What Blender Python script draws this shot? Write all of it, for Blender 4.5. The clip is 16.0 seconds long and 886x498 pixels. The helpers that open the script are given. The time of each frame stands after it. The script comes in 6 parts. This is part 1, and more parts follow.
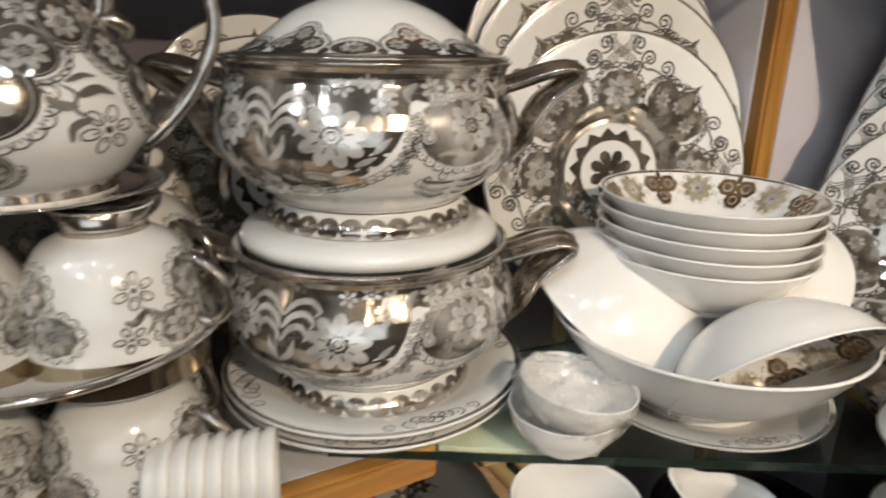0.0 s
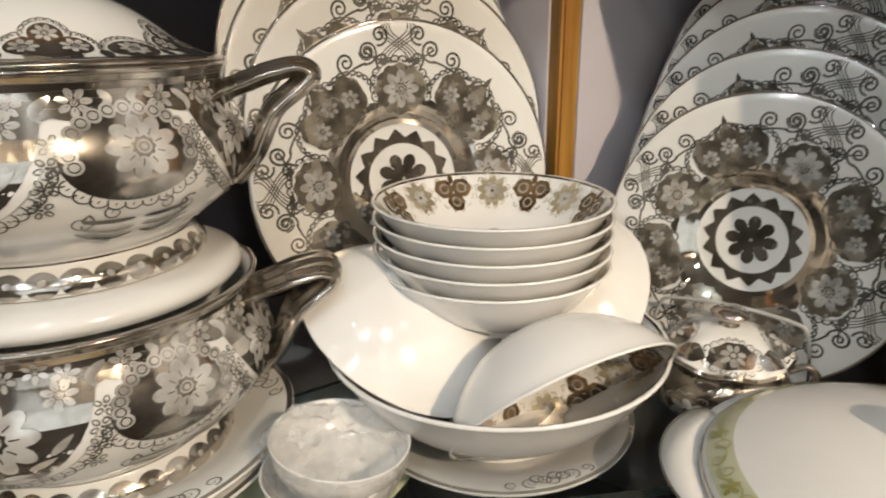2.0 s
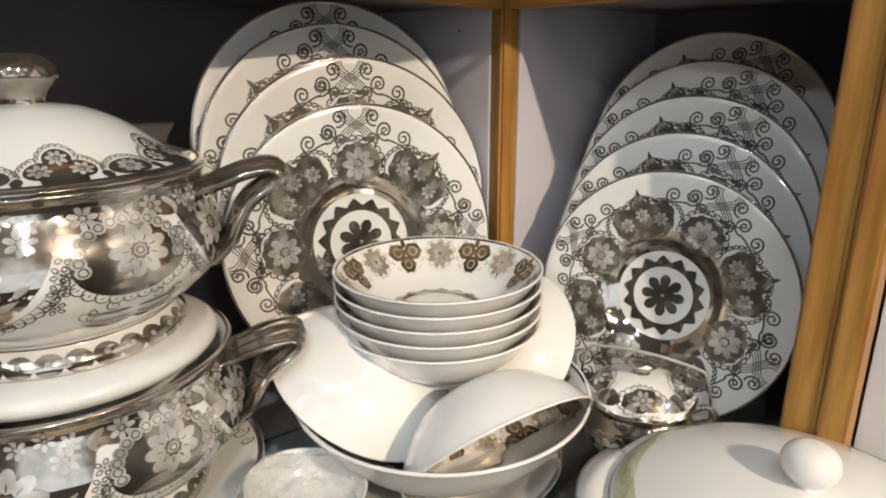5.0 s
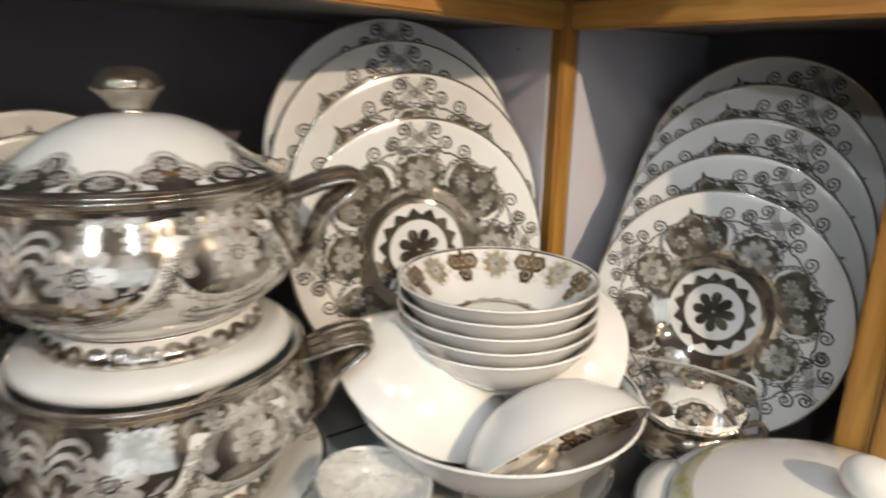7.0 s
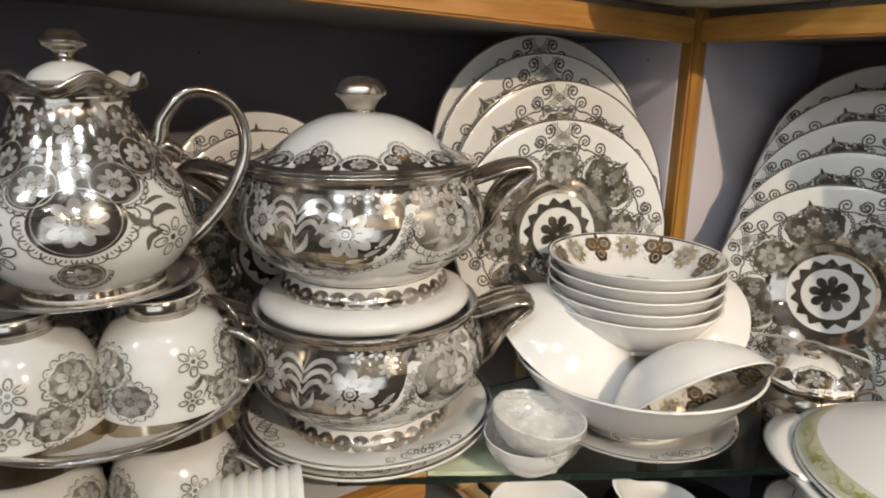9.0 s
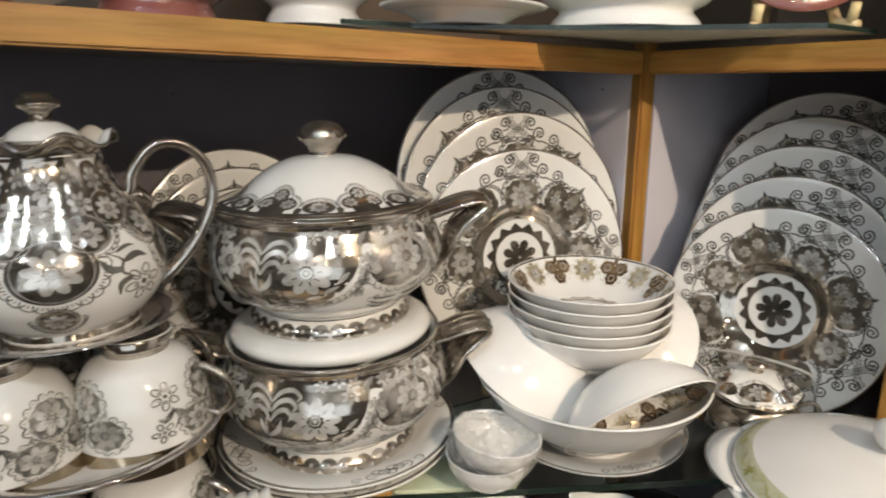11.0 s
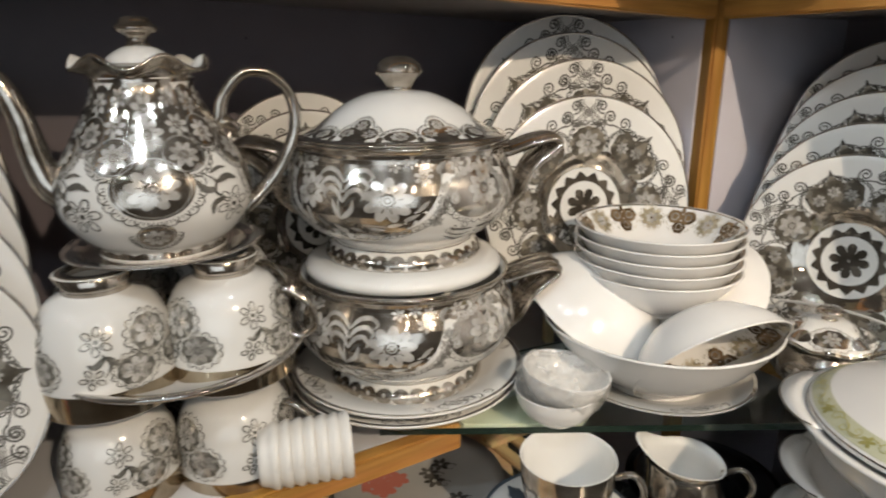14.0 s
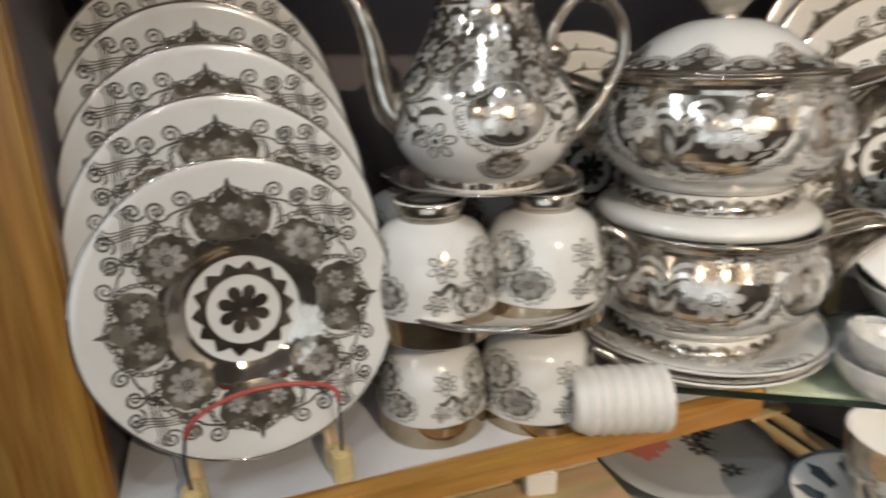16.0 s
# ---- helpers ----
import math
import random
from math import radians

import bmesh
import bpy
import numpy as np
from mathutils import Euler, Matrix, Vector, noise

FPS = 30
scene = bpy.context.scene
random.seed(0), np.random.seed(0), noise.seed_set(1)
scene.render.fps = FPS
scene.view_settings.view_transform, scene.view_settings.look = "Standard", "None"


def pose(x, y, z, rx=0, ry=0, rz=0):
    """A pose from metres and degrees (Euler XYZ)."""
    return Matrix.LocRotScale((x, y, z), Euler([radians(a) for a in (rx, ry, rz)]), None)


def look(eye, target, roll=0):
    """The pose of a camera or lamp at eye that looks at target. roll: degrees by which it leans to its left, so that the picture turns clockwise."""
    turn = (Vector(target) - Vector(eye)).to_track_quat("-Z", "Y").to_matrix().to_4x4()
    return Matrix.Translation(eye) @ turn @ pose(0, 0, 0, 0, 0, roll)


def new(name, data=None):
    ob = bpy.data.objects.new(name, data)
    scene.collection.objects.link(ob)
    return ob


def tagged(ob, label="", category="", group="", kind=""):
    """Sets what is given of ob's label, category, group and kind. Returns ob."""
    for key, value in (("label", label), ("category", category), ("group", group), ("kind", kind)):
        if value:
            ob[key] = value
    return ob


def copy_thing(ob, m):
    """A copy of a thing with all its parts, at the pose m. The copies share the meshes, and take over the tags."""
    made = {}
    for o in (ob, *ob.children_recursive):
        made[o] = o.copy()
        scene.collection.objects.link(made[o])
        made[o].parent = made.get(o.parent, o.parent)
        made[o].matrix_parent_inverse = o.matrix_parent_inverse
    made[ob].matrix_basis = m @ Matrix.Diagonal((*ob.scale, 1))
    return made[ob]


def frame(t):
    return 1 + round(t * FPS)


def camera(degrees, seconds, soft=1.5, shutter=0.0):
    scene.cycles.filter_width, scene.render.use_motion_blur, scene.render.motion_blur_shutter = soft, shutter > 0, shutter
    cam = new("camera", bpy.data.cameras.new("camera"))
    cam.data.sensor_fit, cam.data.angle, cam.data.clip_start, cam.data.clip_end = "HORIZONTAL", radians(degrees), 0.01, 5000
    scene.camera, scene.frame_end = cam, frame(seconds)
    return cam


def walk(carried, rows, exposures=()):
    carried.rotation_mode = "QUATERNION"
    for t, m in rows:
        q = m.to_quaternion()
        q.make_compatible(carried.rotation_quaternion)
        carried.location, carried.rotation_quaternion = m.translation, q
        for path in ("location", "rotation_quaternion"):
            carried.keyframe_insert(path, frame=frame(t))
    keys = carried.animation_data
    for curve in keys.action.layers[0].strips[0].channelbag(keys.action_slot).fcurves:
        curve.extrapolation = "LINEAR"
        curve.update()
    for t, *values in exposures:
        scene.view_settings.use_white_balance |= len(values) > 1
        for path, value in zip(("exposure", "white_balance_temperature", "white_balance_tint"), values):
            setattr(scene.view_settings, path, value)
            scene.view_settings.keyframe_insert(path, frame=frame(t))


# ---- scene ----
cam = camera(70.6, 16.0, soft=2.0, shutter=0.8)
# seconds, eye, a point ahead, lean
PATH = [
    (0, (0.02, -0.036, 1.521), (-0.045, 1.866, 0.906), 1.0),
    (0.5, (0.05, -0.012, 1.53), (0.07, 1.889, 0.906), 0.7),
    (1, (0.085, 0.013, 1.525), (0.197, 1.911, 0.904), -0.3),
    (1.5, (0.125, 0.039, 1.52), (0.315, 1.921, 0.87), -0.4),
    (2, (0.138, 0.045, 1.522), (0.392, 1.925, 0.888), -0.8),
    (2.5, (0.131, 0.028, 1.55), (0.471, 1.888, 0.896), 1.7),
    (3, (0.129, 0.0, 1.557), (0.463, 1.871, 0.933), 1.3),
    (3.5, (0.118, -0.025, 1.575), (0.454, 1.858, 0.993), 1.2),
    (4, (0.127, -0.028, 1.59), (0.472, 1.853, 1.007), -0.0),
    (6.5, (0.145, 0.004, 1.584), (0.537, 1.876, 0.999), -0.1),
    (7, (0.097, -0.032, 1.595), (0.407, 1.864, 1.038), 0.9),
    (7.5, (0.046, -0.063, 1.598), (0.298, 1.849, 1.067), 2.1),
    (8, (-0.01, -0.091, 1.593), (0.13, 1.83, 1.058), 1.0),
    (10.5, (-0.005, -0.183, 1.618), (0.073, 1.744, 1.087), 0.5),
    (11, (0.024, -0.178, 1.631), (0.139, 1.751, 1.114), -0.5),
    (11.5, (0.046, -0.183, 1.632), (0.159, 1.746, 1.114), -1.1),
    (12, (0.049, -0.19, 1.612), (0.193, 1.734, 1.085), -0.3),
    (12.5, (0.052, -0.192, 1.609), (0.195, 1.729, 1.072), -0.5),
    (13, (0.039, -0.194, 1.607), (0.145, 1.724, 1.05), -0.1),
    (13.5, (0.019, -0.191, 1.595), (0.073, 1.722, 1.015), -0.8),
    (14, (-0.018, -0.195, 1.588), (-0.014, 1.72, 1.011), -0.4),
    (14.5, (-0.045, -0.201, 1.583), (-0.115, 1.709, 0.993), -0.9),
    (15, (-0.107, -0.208, 1.563), (-0.282, 1.681, 0.932), -0.7),
    (15.5, (-0.157, -0.209, 1.557), (-0.409, 1.671, 0.923), -0.6),
    (16, (-0.2, -0.192, 1.55), (-0.593, 1.658, 0.9), -1.4),
]
# the clip's white balance drifts warmer for a while near its start
BALANCE = [(0, 0.0, 6850, 10), (0.5, 0.0, 6900, 10), (1.5, -0.03, 7200, 10), (2.5, -0.03, 7100, 10), (3.5, 0.0, 6900, 10), (6.5, 0.10, 6850, 10), (7.5, 0.03, 6850, 10), (10.5, 0.0, 6850, 10), (16, 0.0, 6850, 10)]
walk(cam, [(t, look(eye, ahead, lean)) for t, eye, ahead, lean in PATH], BALANCE)

# ---------------------------------------------------------------- world and light
world = bpy.data.worlds.new("shop_air")
scene.world = world
world.use_nodes = True
world.node_tree.nodes["Background"].inputs[0].default_value = (0.9, 0.93, 1.0, 1)
world.node_tree.nodes["Background"].inputs[1].default_value = 0.002


def bulb(place, aim, watts, colour, beam=180.0, size=0.046):
    lamp = bpy.data.lights.new("downlight_bulb", "AREA")
    lamp.shape, lamp.size, lamp.energy, lamp.color = "DISK", size, watts, colour
    lamp.spread = radians(beam)
    new("downlight_bulb", lamp).matrix_world = look(place, aim)


WARM, COOL = (1.0, 0.84, 0.66), (0.76, 0.88, 1.0)
LAMPS = [
    ((-0.25, -1.80, 2.57), (0.50, 0.45, 1.3), 0.35, WARM, 72.0),
    ((1.00, -1.35, 2.57), (0.38, 0.50, 1.35), 5.9, WARM, 72.0),
    ((0.55, -1.90, 2.57), (0.45, 0.45, 1.3), 0.25, WARM, 72.0),
    ((0.25, -0.45, 2.57), (0.20, 0.5, 1.3), 1.10, COOL, 110.0),
    ((-0.25, -0.40, 2.57), (0.10, 0.5, 1.3), 1.00, COOL, 110.0),
    ((-0.70, -0.60, 2.57), (0.10, 0.5, 1.3), 0.30, COOL, 110.0),
    ((-0.75, -1.30, 2.57), (0.15, 0.5, 1.3), 0.9, COOL, 110.0),
    ((-1.25, -0.60, 2.57), (0.30, 0.5, 1.3), 1.50, COOL, 110.0),
    ((0.15, -1.25, 2.57), (0.2, 0.5, 1.3), 0.45, COOL, 110.0),
    ((1.70, -0.50, 2.57), (0.2, 0.5, 1.3), 0.22, COOL, 110.0),
    ((1.60, -1.90, 2.57), (0.2, 0.5, 1.3), 0.28, WARM, 110.0),
    ((-1.55, -1.60, 2.57), (0.0, 0.5, 1.3), 0.22, WARM, 110.0),
    ((0.15, -2.35, 2.57), (0.2, 0.5, 1.3), 0.30, WARM, 110.0),
    ((0.65, -0.20, 2.57), (0.2, 0.5, 1.3), 0.16, COOL, 110.0),
    ((-0.45, -0.05, 2.57), (0.0, 0.5, 1.3), 0.14, COOL, 110.0),
]
for lamp_row in LAMPS:
    bulb(*lamp_row)

# daylight in the opening of the shop window
daylight = bpy.data.lights.new("window_daylight", "AREA")
daylight.shape, daylight.size, daylight.size_y = "RECTANGLE", 2.30, 1.30
daylight.energy, daylight.color = 13.5, (0.78, 0.89, 1.0)
new("window_daylight", daylight).matrix_world = look((-0.20, -2.66, 1.78), (-0.20, 0.0, 1.78))


# ---------------------------------------------------------------- materials
def material(name):
    m = bpy.data.materials.new(name)
    m.use_nodes = True
    n = m.node_tree
    return m, n.nodes, n.links, n.nodes["Principled BSDF"]


def noise_mix(nodes, links, bsdf, low, high, scale, detail=6.0, stretch=(1, 1, 1), lo=0.35, hi=0.65, coords="Object"):
    """Colour that wanders between two tones, in the thing's own space."""
    tc = nodes.new("ShaderNodeTexCoord")
    mp = nodes.new("ShaderNodeMapping")
    mp.inputs["Scale"].default_value = stretch
    nz = nodes.new("ShaderNodeTexNoise")
    nz.inputs["Scale"].default_value, nz.inputs["Detail"].default_value = scale, detail
    rp = nodes.new("ShaderNodeValToRGB")
    rp.color_ramp.elements[0].position, rp.color_ramp.elements[1].position = lo, hi
    rp.color_ramp.elements[0].color, rp.color_ramp.elements[1].color = (*low, 1), (*high, 1)
    links.new(tc.outputs[coords], mp.inputs[0])
    links.new(mp.outputs[0], nz.inputs["Vector"])
    links.new(nz.outputs["Fac"], rp.inputs[0])
    links.new(rp.outputs[0], bsdf.inputs["Base Color"])
    return nz, rp, mp


def add_bump(nodes, links, bsdf, source, strength, distance):
    bp = nodes.new("ShaderNodeBump")
    bp.inputs["Strength"].default_value, bp.inputs["Distance"].default_value = strength, distance
    links.new(source, bp.inputs["Height"])
    links.new(bp.outputs[0], bsdf.inputs["Normal"])


def add_rough(nodes, links, bsdf, source, lo, hi):
    mr = nodes.new("ShaderNodeMapRange")
    mr.inputs["From Min"].default_value, mr.inputs["From Max"].default_value = 0.3, 0.7
    mr.inputs["To Min"].default_value, mr.inputs["To Max"].default_value = lo, hi
    links.new(source, mr.inputs["Value"])
    links.new(mr.outputs[0], bsdf.inputs["Roughness"])


def porcelain(name, low, high, rough=0.12):
    m, nodes, links, b = material(name)
    nz, rp, _ = noise_mix(nodes, links, b, low, high, 9.0)
    add_rough(nodes, links, b, nz.outputs["Fac"], rough * 0.7, rough * 1.5)
    fine = nodes.new("ShaderNodeTexNoise")
    fine.inputs["Scale"].default_value = 60.0
    add_bump(nodes, links, b, fine.outputs["Fac"], 0.04, 0.001)
    b.inputs["Coat Weight"].default_value, b.inputs["Coat Roughness"].default_value = 0.6, 0.02
    b.inputs["Subsurface Weight"].default_value = 0.0
    return m


WHITE = porcelain("white_porcelain", (0.72, 0.71, 0.68), (0.80, 0.79, 0.76))
BONE = porcelain("bone_white_porcelain", (0.76, 0.75, 0.73), (0.83, 0.82, 0.80), 0.16)
PALE = porcelain("pale_green_glaze", (0.52, 0.53, 0.37), (0.62, 0.62, 0.47), 0.2)
ROSE = porcelain("rose_red_glaze", (0.14, 0.035, 0.03), (0.27, 0.10, 0.08), 0.2)
PINK = porcelain("coral_red_enamel", (0.55, 0.16, 0.12), (0.66, 0.26, 0.20), 0.2)


def lustre(name, low, high, rough, metal=0.92, scale=38.0):
    m, nodes, links, b = material(name)
    nz, rp, _ = noise_mix(nodes, links, b, low, high, scale, 5.0)
    b.inputs["Metallic"].default_value = metal
    add_rough(nodes, links, b, nz.outputs["Fac"], rough * 0.7, rough * 1.6)
    fine = nodes.new("ShaderNodeTexNoise")
    fine.inputs["Scale"].default_value, fine.inputs["Detail"].default_value = 160.0, 3.0
    wide = nodes.new("ShaderNodeTexNoise")
    wide.inputs["Scale"].default_value, wide.inputs["Detail"].default_value = 26.0, 1.0
    tc = nodes["Texture Coordinate"]
    links.new(tc.outputs["Object"], wide.inputs["Vector"])
    links.new(tc.outputs["Object"], fine.inputs["Vector"])
    both = nodes.new("ShaderNodeMath")
    both.operation = "MULTIPLY_ADD"
    links.new(fine.outputs["Fac"], both.inputs[0])
    both.inputs[1].default_value = 0.05
    links.new(wide.outputs["Fac"], both.inputs[2])
    add_bump(nodes, links, b, both.outputs[0], 0.35, 0.004)
    return m


SILVER = lustre("silver_lustre", (0.29, 0.25, 0.20), (0.64, 0.585, 0.52), 0.115)
SILVER.node_tree.nodes["Principled BSDF"].inputs["Coat Weight"].default_value = 0.8
SILVER.node_tree.nodes["Principled BSDF"].inputs["Coat Roughness"].default_value = 0.015
SOOT = lustre("dark_pewter_print", (0.055, 0.046, 0.036), (0.13, 0.112, 0.09), 0.2, 0.5)
MIRROR = lustre("polished_silver", (0.40, 0.36, 0.30), (0.56, 0.51, 0.45), 0.06)
BRIGHT = lustre("bright_silver_band", (0.58, 0.55, 0.52), (0.74, 0.71, 0.68), 0.07)
GREYLINE = lustre("thin_silver_line", (0.13, 0.122, 0.105), (0.30, 0.28, 0.25), 0.16, 0.55)
DULL = lustre("dull_grey_lustre", (0.13, 0.113, 0.088), (0.31, 0.28, 0.23), 0.22, 0.6, 60.0)
ASH = lustre("ash_grey_print", (0.13, 0.125, 0.105), (0.46, 0.44, 0.39), 0.20, 0.55, 170.0)
BRONZE = lustre("bronze_lustre", (0.26, 0.20, 0.13), (0.50, 0.42, 0.31), 0.09)
BROWN = lustre("brown_gold_lustre", (0.13, 0.080, 0.038), (0.28, 0.185, 0.095), 0.24, 0.6)
VEIL = lustre("pale_silver_enamel", (0.40, 0.38, 0.35), (0.78, 0.76, 0.72), 0.12, 0.42, 55.0)


def wood(name, low, high, along, scale=7.0, rough=0.42):
    m, nodes, links, b = material(name)
    stretch = [14.0, 14.0, 14.0]
    stretch[along] = 1.0
    nz, rp, mp = noise_mix(nodes, links, b, low, high, scale, 8.0, stretch, 0.30, 0.72)
    wv = nodes.new("ShaderNodeTexNoise")
    wv.inputs["Scale"].default_value, wv.inputs["Detail"].default_value = 2.6, 3.0
    links.new(mp.outputs[0], wv.inputs["Vector"])
    mx = nodes.new("ShaderNodeMixRGB")
    mx.blend_type = "MULTIPLY"
    mx.inputs[0].default_value = 0.45
    links.new(rp.outputs[0], mx.inputs[1])
    links.new(wv.outputs["Color"], mx.inputs[2])
    gain = nodes.new("ShaderNodeGamma")
    gain.inputs[1].default_value = 0.88
    links.new(mx.outputs[0], gain.inputs[0])
    links.new(gain.outputs[0], b.inputs["Base Color"])
    add_rough(nodes, links, b, nz.outputs["Fac"], rough * 0.8, rough * 1.3)
    add_bump(nodes, links, b, nz.outputs["Fac"], 0.12, 0.002)
    b.inputs["Coat Weight"].default_value, b.inputs["Coat Roughness"].default_value = 0.25, 0.2
    return m


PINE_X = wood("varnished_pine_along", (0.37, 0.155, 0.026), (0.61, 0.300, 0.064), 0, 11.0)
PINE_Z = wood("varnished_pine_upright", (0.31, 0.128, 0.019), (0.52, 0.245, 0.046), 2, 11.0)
BEECH = wood("pale_beech", (0.72, 0.50, 0.25), (0.88, 0.66, 0.38), 0)


def board(name, low, high, rough, scale=5.0, bump=0.05):
    m, nodes, links, b = material(name)
    nz, rp, _ = noise_mix(nodes, links, b, low, high, scale, 9.0, lo=0.3, hi=0.7)
    add_rough(nodes, links, b, nz.outputs["Fac"], rough * 0.8, rough * 1.3)
    add_bump(nodes, links, b, nz.outputs["Fac"], bump, 0.002)
    return m


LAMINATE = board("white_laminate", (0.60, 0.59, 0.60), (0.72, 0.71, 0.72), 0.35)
# lavender grey with the deep bay's shade put into the colour
SHADED_LAVENDER = board("shaded_lavender_grey", (0.120, 0.102, 0.112), (0.175, 0.150, 0.163), 0.55)
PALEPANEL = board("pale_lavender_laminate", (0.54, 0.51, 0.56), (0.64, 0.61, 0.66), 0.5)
GREYBOARD = board("grey_board", (0.20, 0.18, 0.17), (0.30, 0.28, 0.27), 0.7)
PLASTER = board("smoke_brown_ceiling_paint", (0.16, 0.14, 0.12), (0.24, 0.21, 0.18), 0.8, 2.0)
# brown of the added, unseen walls, set by the tone it gives mirrored silver
MIRRORED_WALL = board("unseen_wall_brown", (0.19, 0.14, 0.095), (0.33, 0.255, 0.185), 0.5, 3.0)
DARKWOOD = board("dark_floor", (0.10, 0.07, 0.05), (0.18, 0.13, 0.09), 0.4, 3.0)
BLACKWIRE = board("black_wire", (0.02, 0.02, 0.02), (0.05, 0.05, 0.05), 0.4, 30.0)
SMOKED = board("black_glossy_top", (0.012, 0.014, 0.013), (0.030, 0.033, 0.031), 0.12, 6.0, 0.02)
REDWIRE = board("red_plastic_sleeve", (0.38, 0.05, 0.04), (0.52, 0.10, 0.08), 0.4, 30.0)
PLASTICWHITE = board("white_plastic_film", (0.70, 0.68, 0.64), (0.84, 0.82, 0.78), 0.3, 12.0, 0.3)


def clear(name, colour, rough=0.02, alpha=0.0):
    m, nodes, links, b = material(name)
    b.inputs["Base Color"].default_value = (*colour, 1)
    b.inputs["Transmission Weight"].default_value = 1.0
    b.inputs["Roughness"].default_value = rough
    b.inputs["IOR"].default_value = 1.45
    return m


DARKGLASS = clear("smoky_glass", (0.35, 0.38, 0.38), 0.03)
BLUEBLACK = porcelain("blue_black_print", (0.03, 0.04, 0.05), (0.12, 0.15, 0.18), 0.2)
PAPER = board("grey_glaze", (0.40, 0.40, 0.38), (0.50, 0.49, 0.47), 0.12, 8.0)
GLASSEDGE = board("green_glass_edge", (0.010, 0.020, 0.015), (0.035, 0.060, 0.046), 0.08, 14.0)
GLASSEDGE.node_tree.nodes["Principled BSDF"].inputs["Transmission Weight"].default_value = 0.25
# olive that holds the upper pane's reflections and the corner board's shade
OLIVE_SHEEN_SHADE = board("olive_sheen_and_shade", (0.40, 0.39, 0.29), (0.52, 0.51, 0.40), 0.45, 4.0)
GLASS = clear("green_tinted_glass", (0.86, 0.95, 0.90))


def thin_film():
    """Thin crinkled plastic: half clear, half milky, with sharp small folds."""
    m, nodes, links, b = material("crumpled_clear_film")
    nz, rp, _ = noise_mix(nodes, links, b, (0.38, 0.37, 0.34), (0.66, 0.65, 0.62), 70.0, 6.0)
    b.inputs["Roughness"].default_value = 0.16
    mr = nodes.new("ShaderNodeMapRange")
    mr.inputs["From Min"].default_value, mr.inputs["From Max"].default_value = 0.34, 0.66
    mr.inputs["To Min"].default_value, mr.inputs["To Max"].default_value = 0.06, 0.46
    links.new(nz.outputs["Fac"], mr.inputs["Value"])
    links.new(mr.outputs[0], b.inputs["Alpha"])
    vo = nodes.new("ShaderNodeTexVoronoi")
    vo.feature, vo.inputs["Scale"].default_value = "F1", 95.0
    links.new(nodes["Texture Coordinate"].outputs["Object"], vo.inputs["Vector"])
    add_bump(nodes, links, b, vo.outputs["Distance"], 0.8, 0.004)
    return m


FILM = thin_film()
GILT = lustre("grey_gold_print", (0.42, 0.36, 0.24), (0.60, 0.54, 0.42), 0.25, 0.45)

# ---------------------------------------------------------------- mesh helpers


def mesh_object(name, verts, faces, mat, smooth=True):
    me = bpy.data.meshes.new(name)
    me.from_pydata([tuple(v) for v in verts], [], faces)
    me.validate()
    if smooth:
        me.polygons.foreach_set("use_smooth", [True] * len(me.polygons))
    me.materials.append(mat)
    me.update()
    return new(name, me)


def child(ob, parent, label=""):
    ob.parent = parent
    return tagged(ob, label)


def base(name, m, label, category, group="", kind=""):
    """An empty at a thing's base, which carries its parts."""
    ob = new(name)
    ob.empty_display_size = 0.02
    ob.matrix_world = m
    return tagged(ob, label, category, group, kind)


def lathe(profile, n=56, wave=None, closed=True):
    """Verts and faces of a turned body; profile: (radius, height) from outside the foot round to inside it."""
    verts, faces, rings = [], [], []
    for r, z in profile:
        if r < 1e-6:
            rings.append([len(verts)])
            verts.append((0, 0, z))
        else:
            ids = []
            for k in range(n):
                a = 2 * math.pi * k / n
                rr, zz = (r, z) if wave is None else wave(r, z, a)
                ids.append(len(verts))
                verts.append((rr * math.cos(a), rr * math.sin(a), zz))
            rings.append(ids)
    pairs = list(zip(rings, rings[1:]))
    if closed and len(rings[0]) > 1 and len(rings[-1]) > 1:
        pairs.append((rings[-1], rings[0]))
    for a, b in pairs:
        for k in range(n):
            j = (k + 1) % n
            if len(a) == 1 and len(b) == 1:
                continue
            if len(a) == 1:
                faces.append((a[0], b[j], b[k]))
            elif len(b) == 1:
                faces.append((a[k], a[j], b[0]))
            else:
                faces.append((a[k], a[j], b[j], b[k]))
    return verts, faces


def smooth_line(points, steps=6):
    """A Catmull-Rom line through points."""
    pts = [Vector(p) for p in points]
    pts = [2 * pts[0] - pts[1], *pts, 2 * pts[-1] - pts[-2]]
    out = []
    for i in range(1, len(pts) - 2):
        p0, p1, p2, p3 = pts[i - 1 : i + 3]
        for s in range(steps):
            t = s / steps
            out.append(0.5 * (2 * p1 + (p2 - p0) * t + (2 * p0 - 5 * p1 + 4 * p2 - p3) * t * t + (3 * p1 - p0 - 3 * p2 + p3) * t ** 3))
    out.append(pts[-2])
    return out


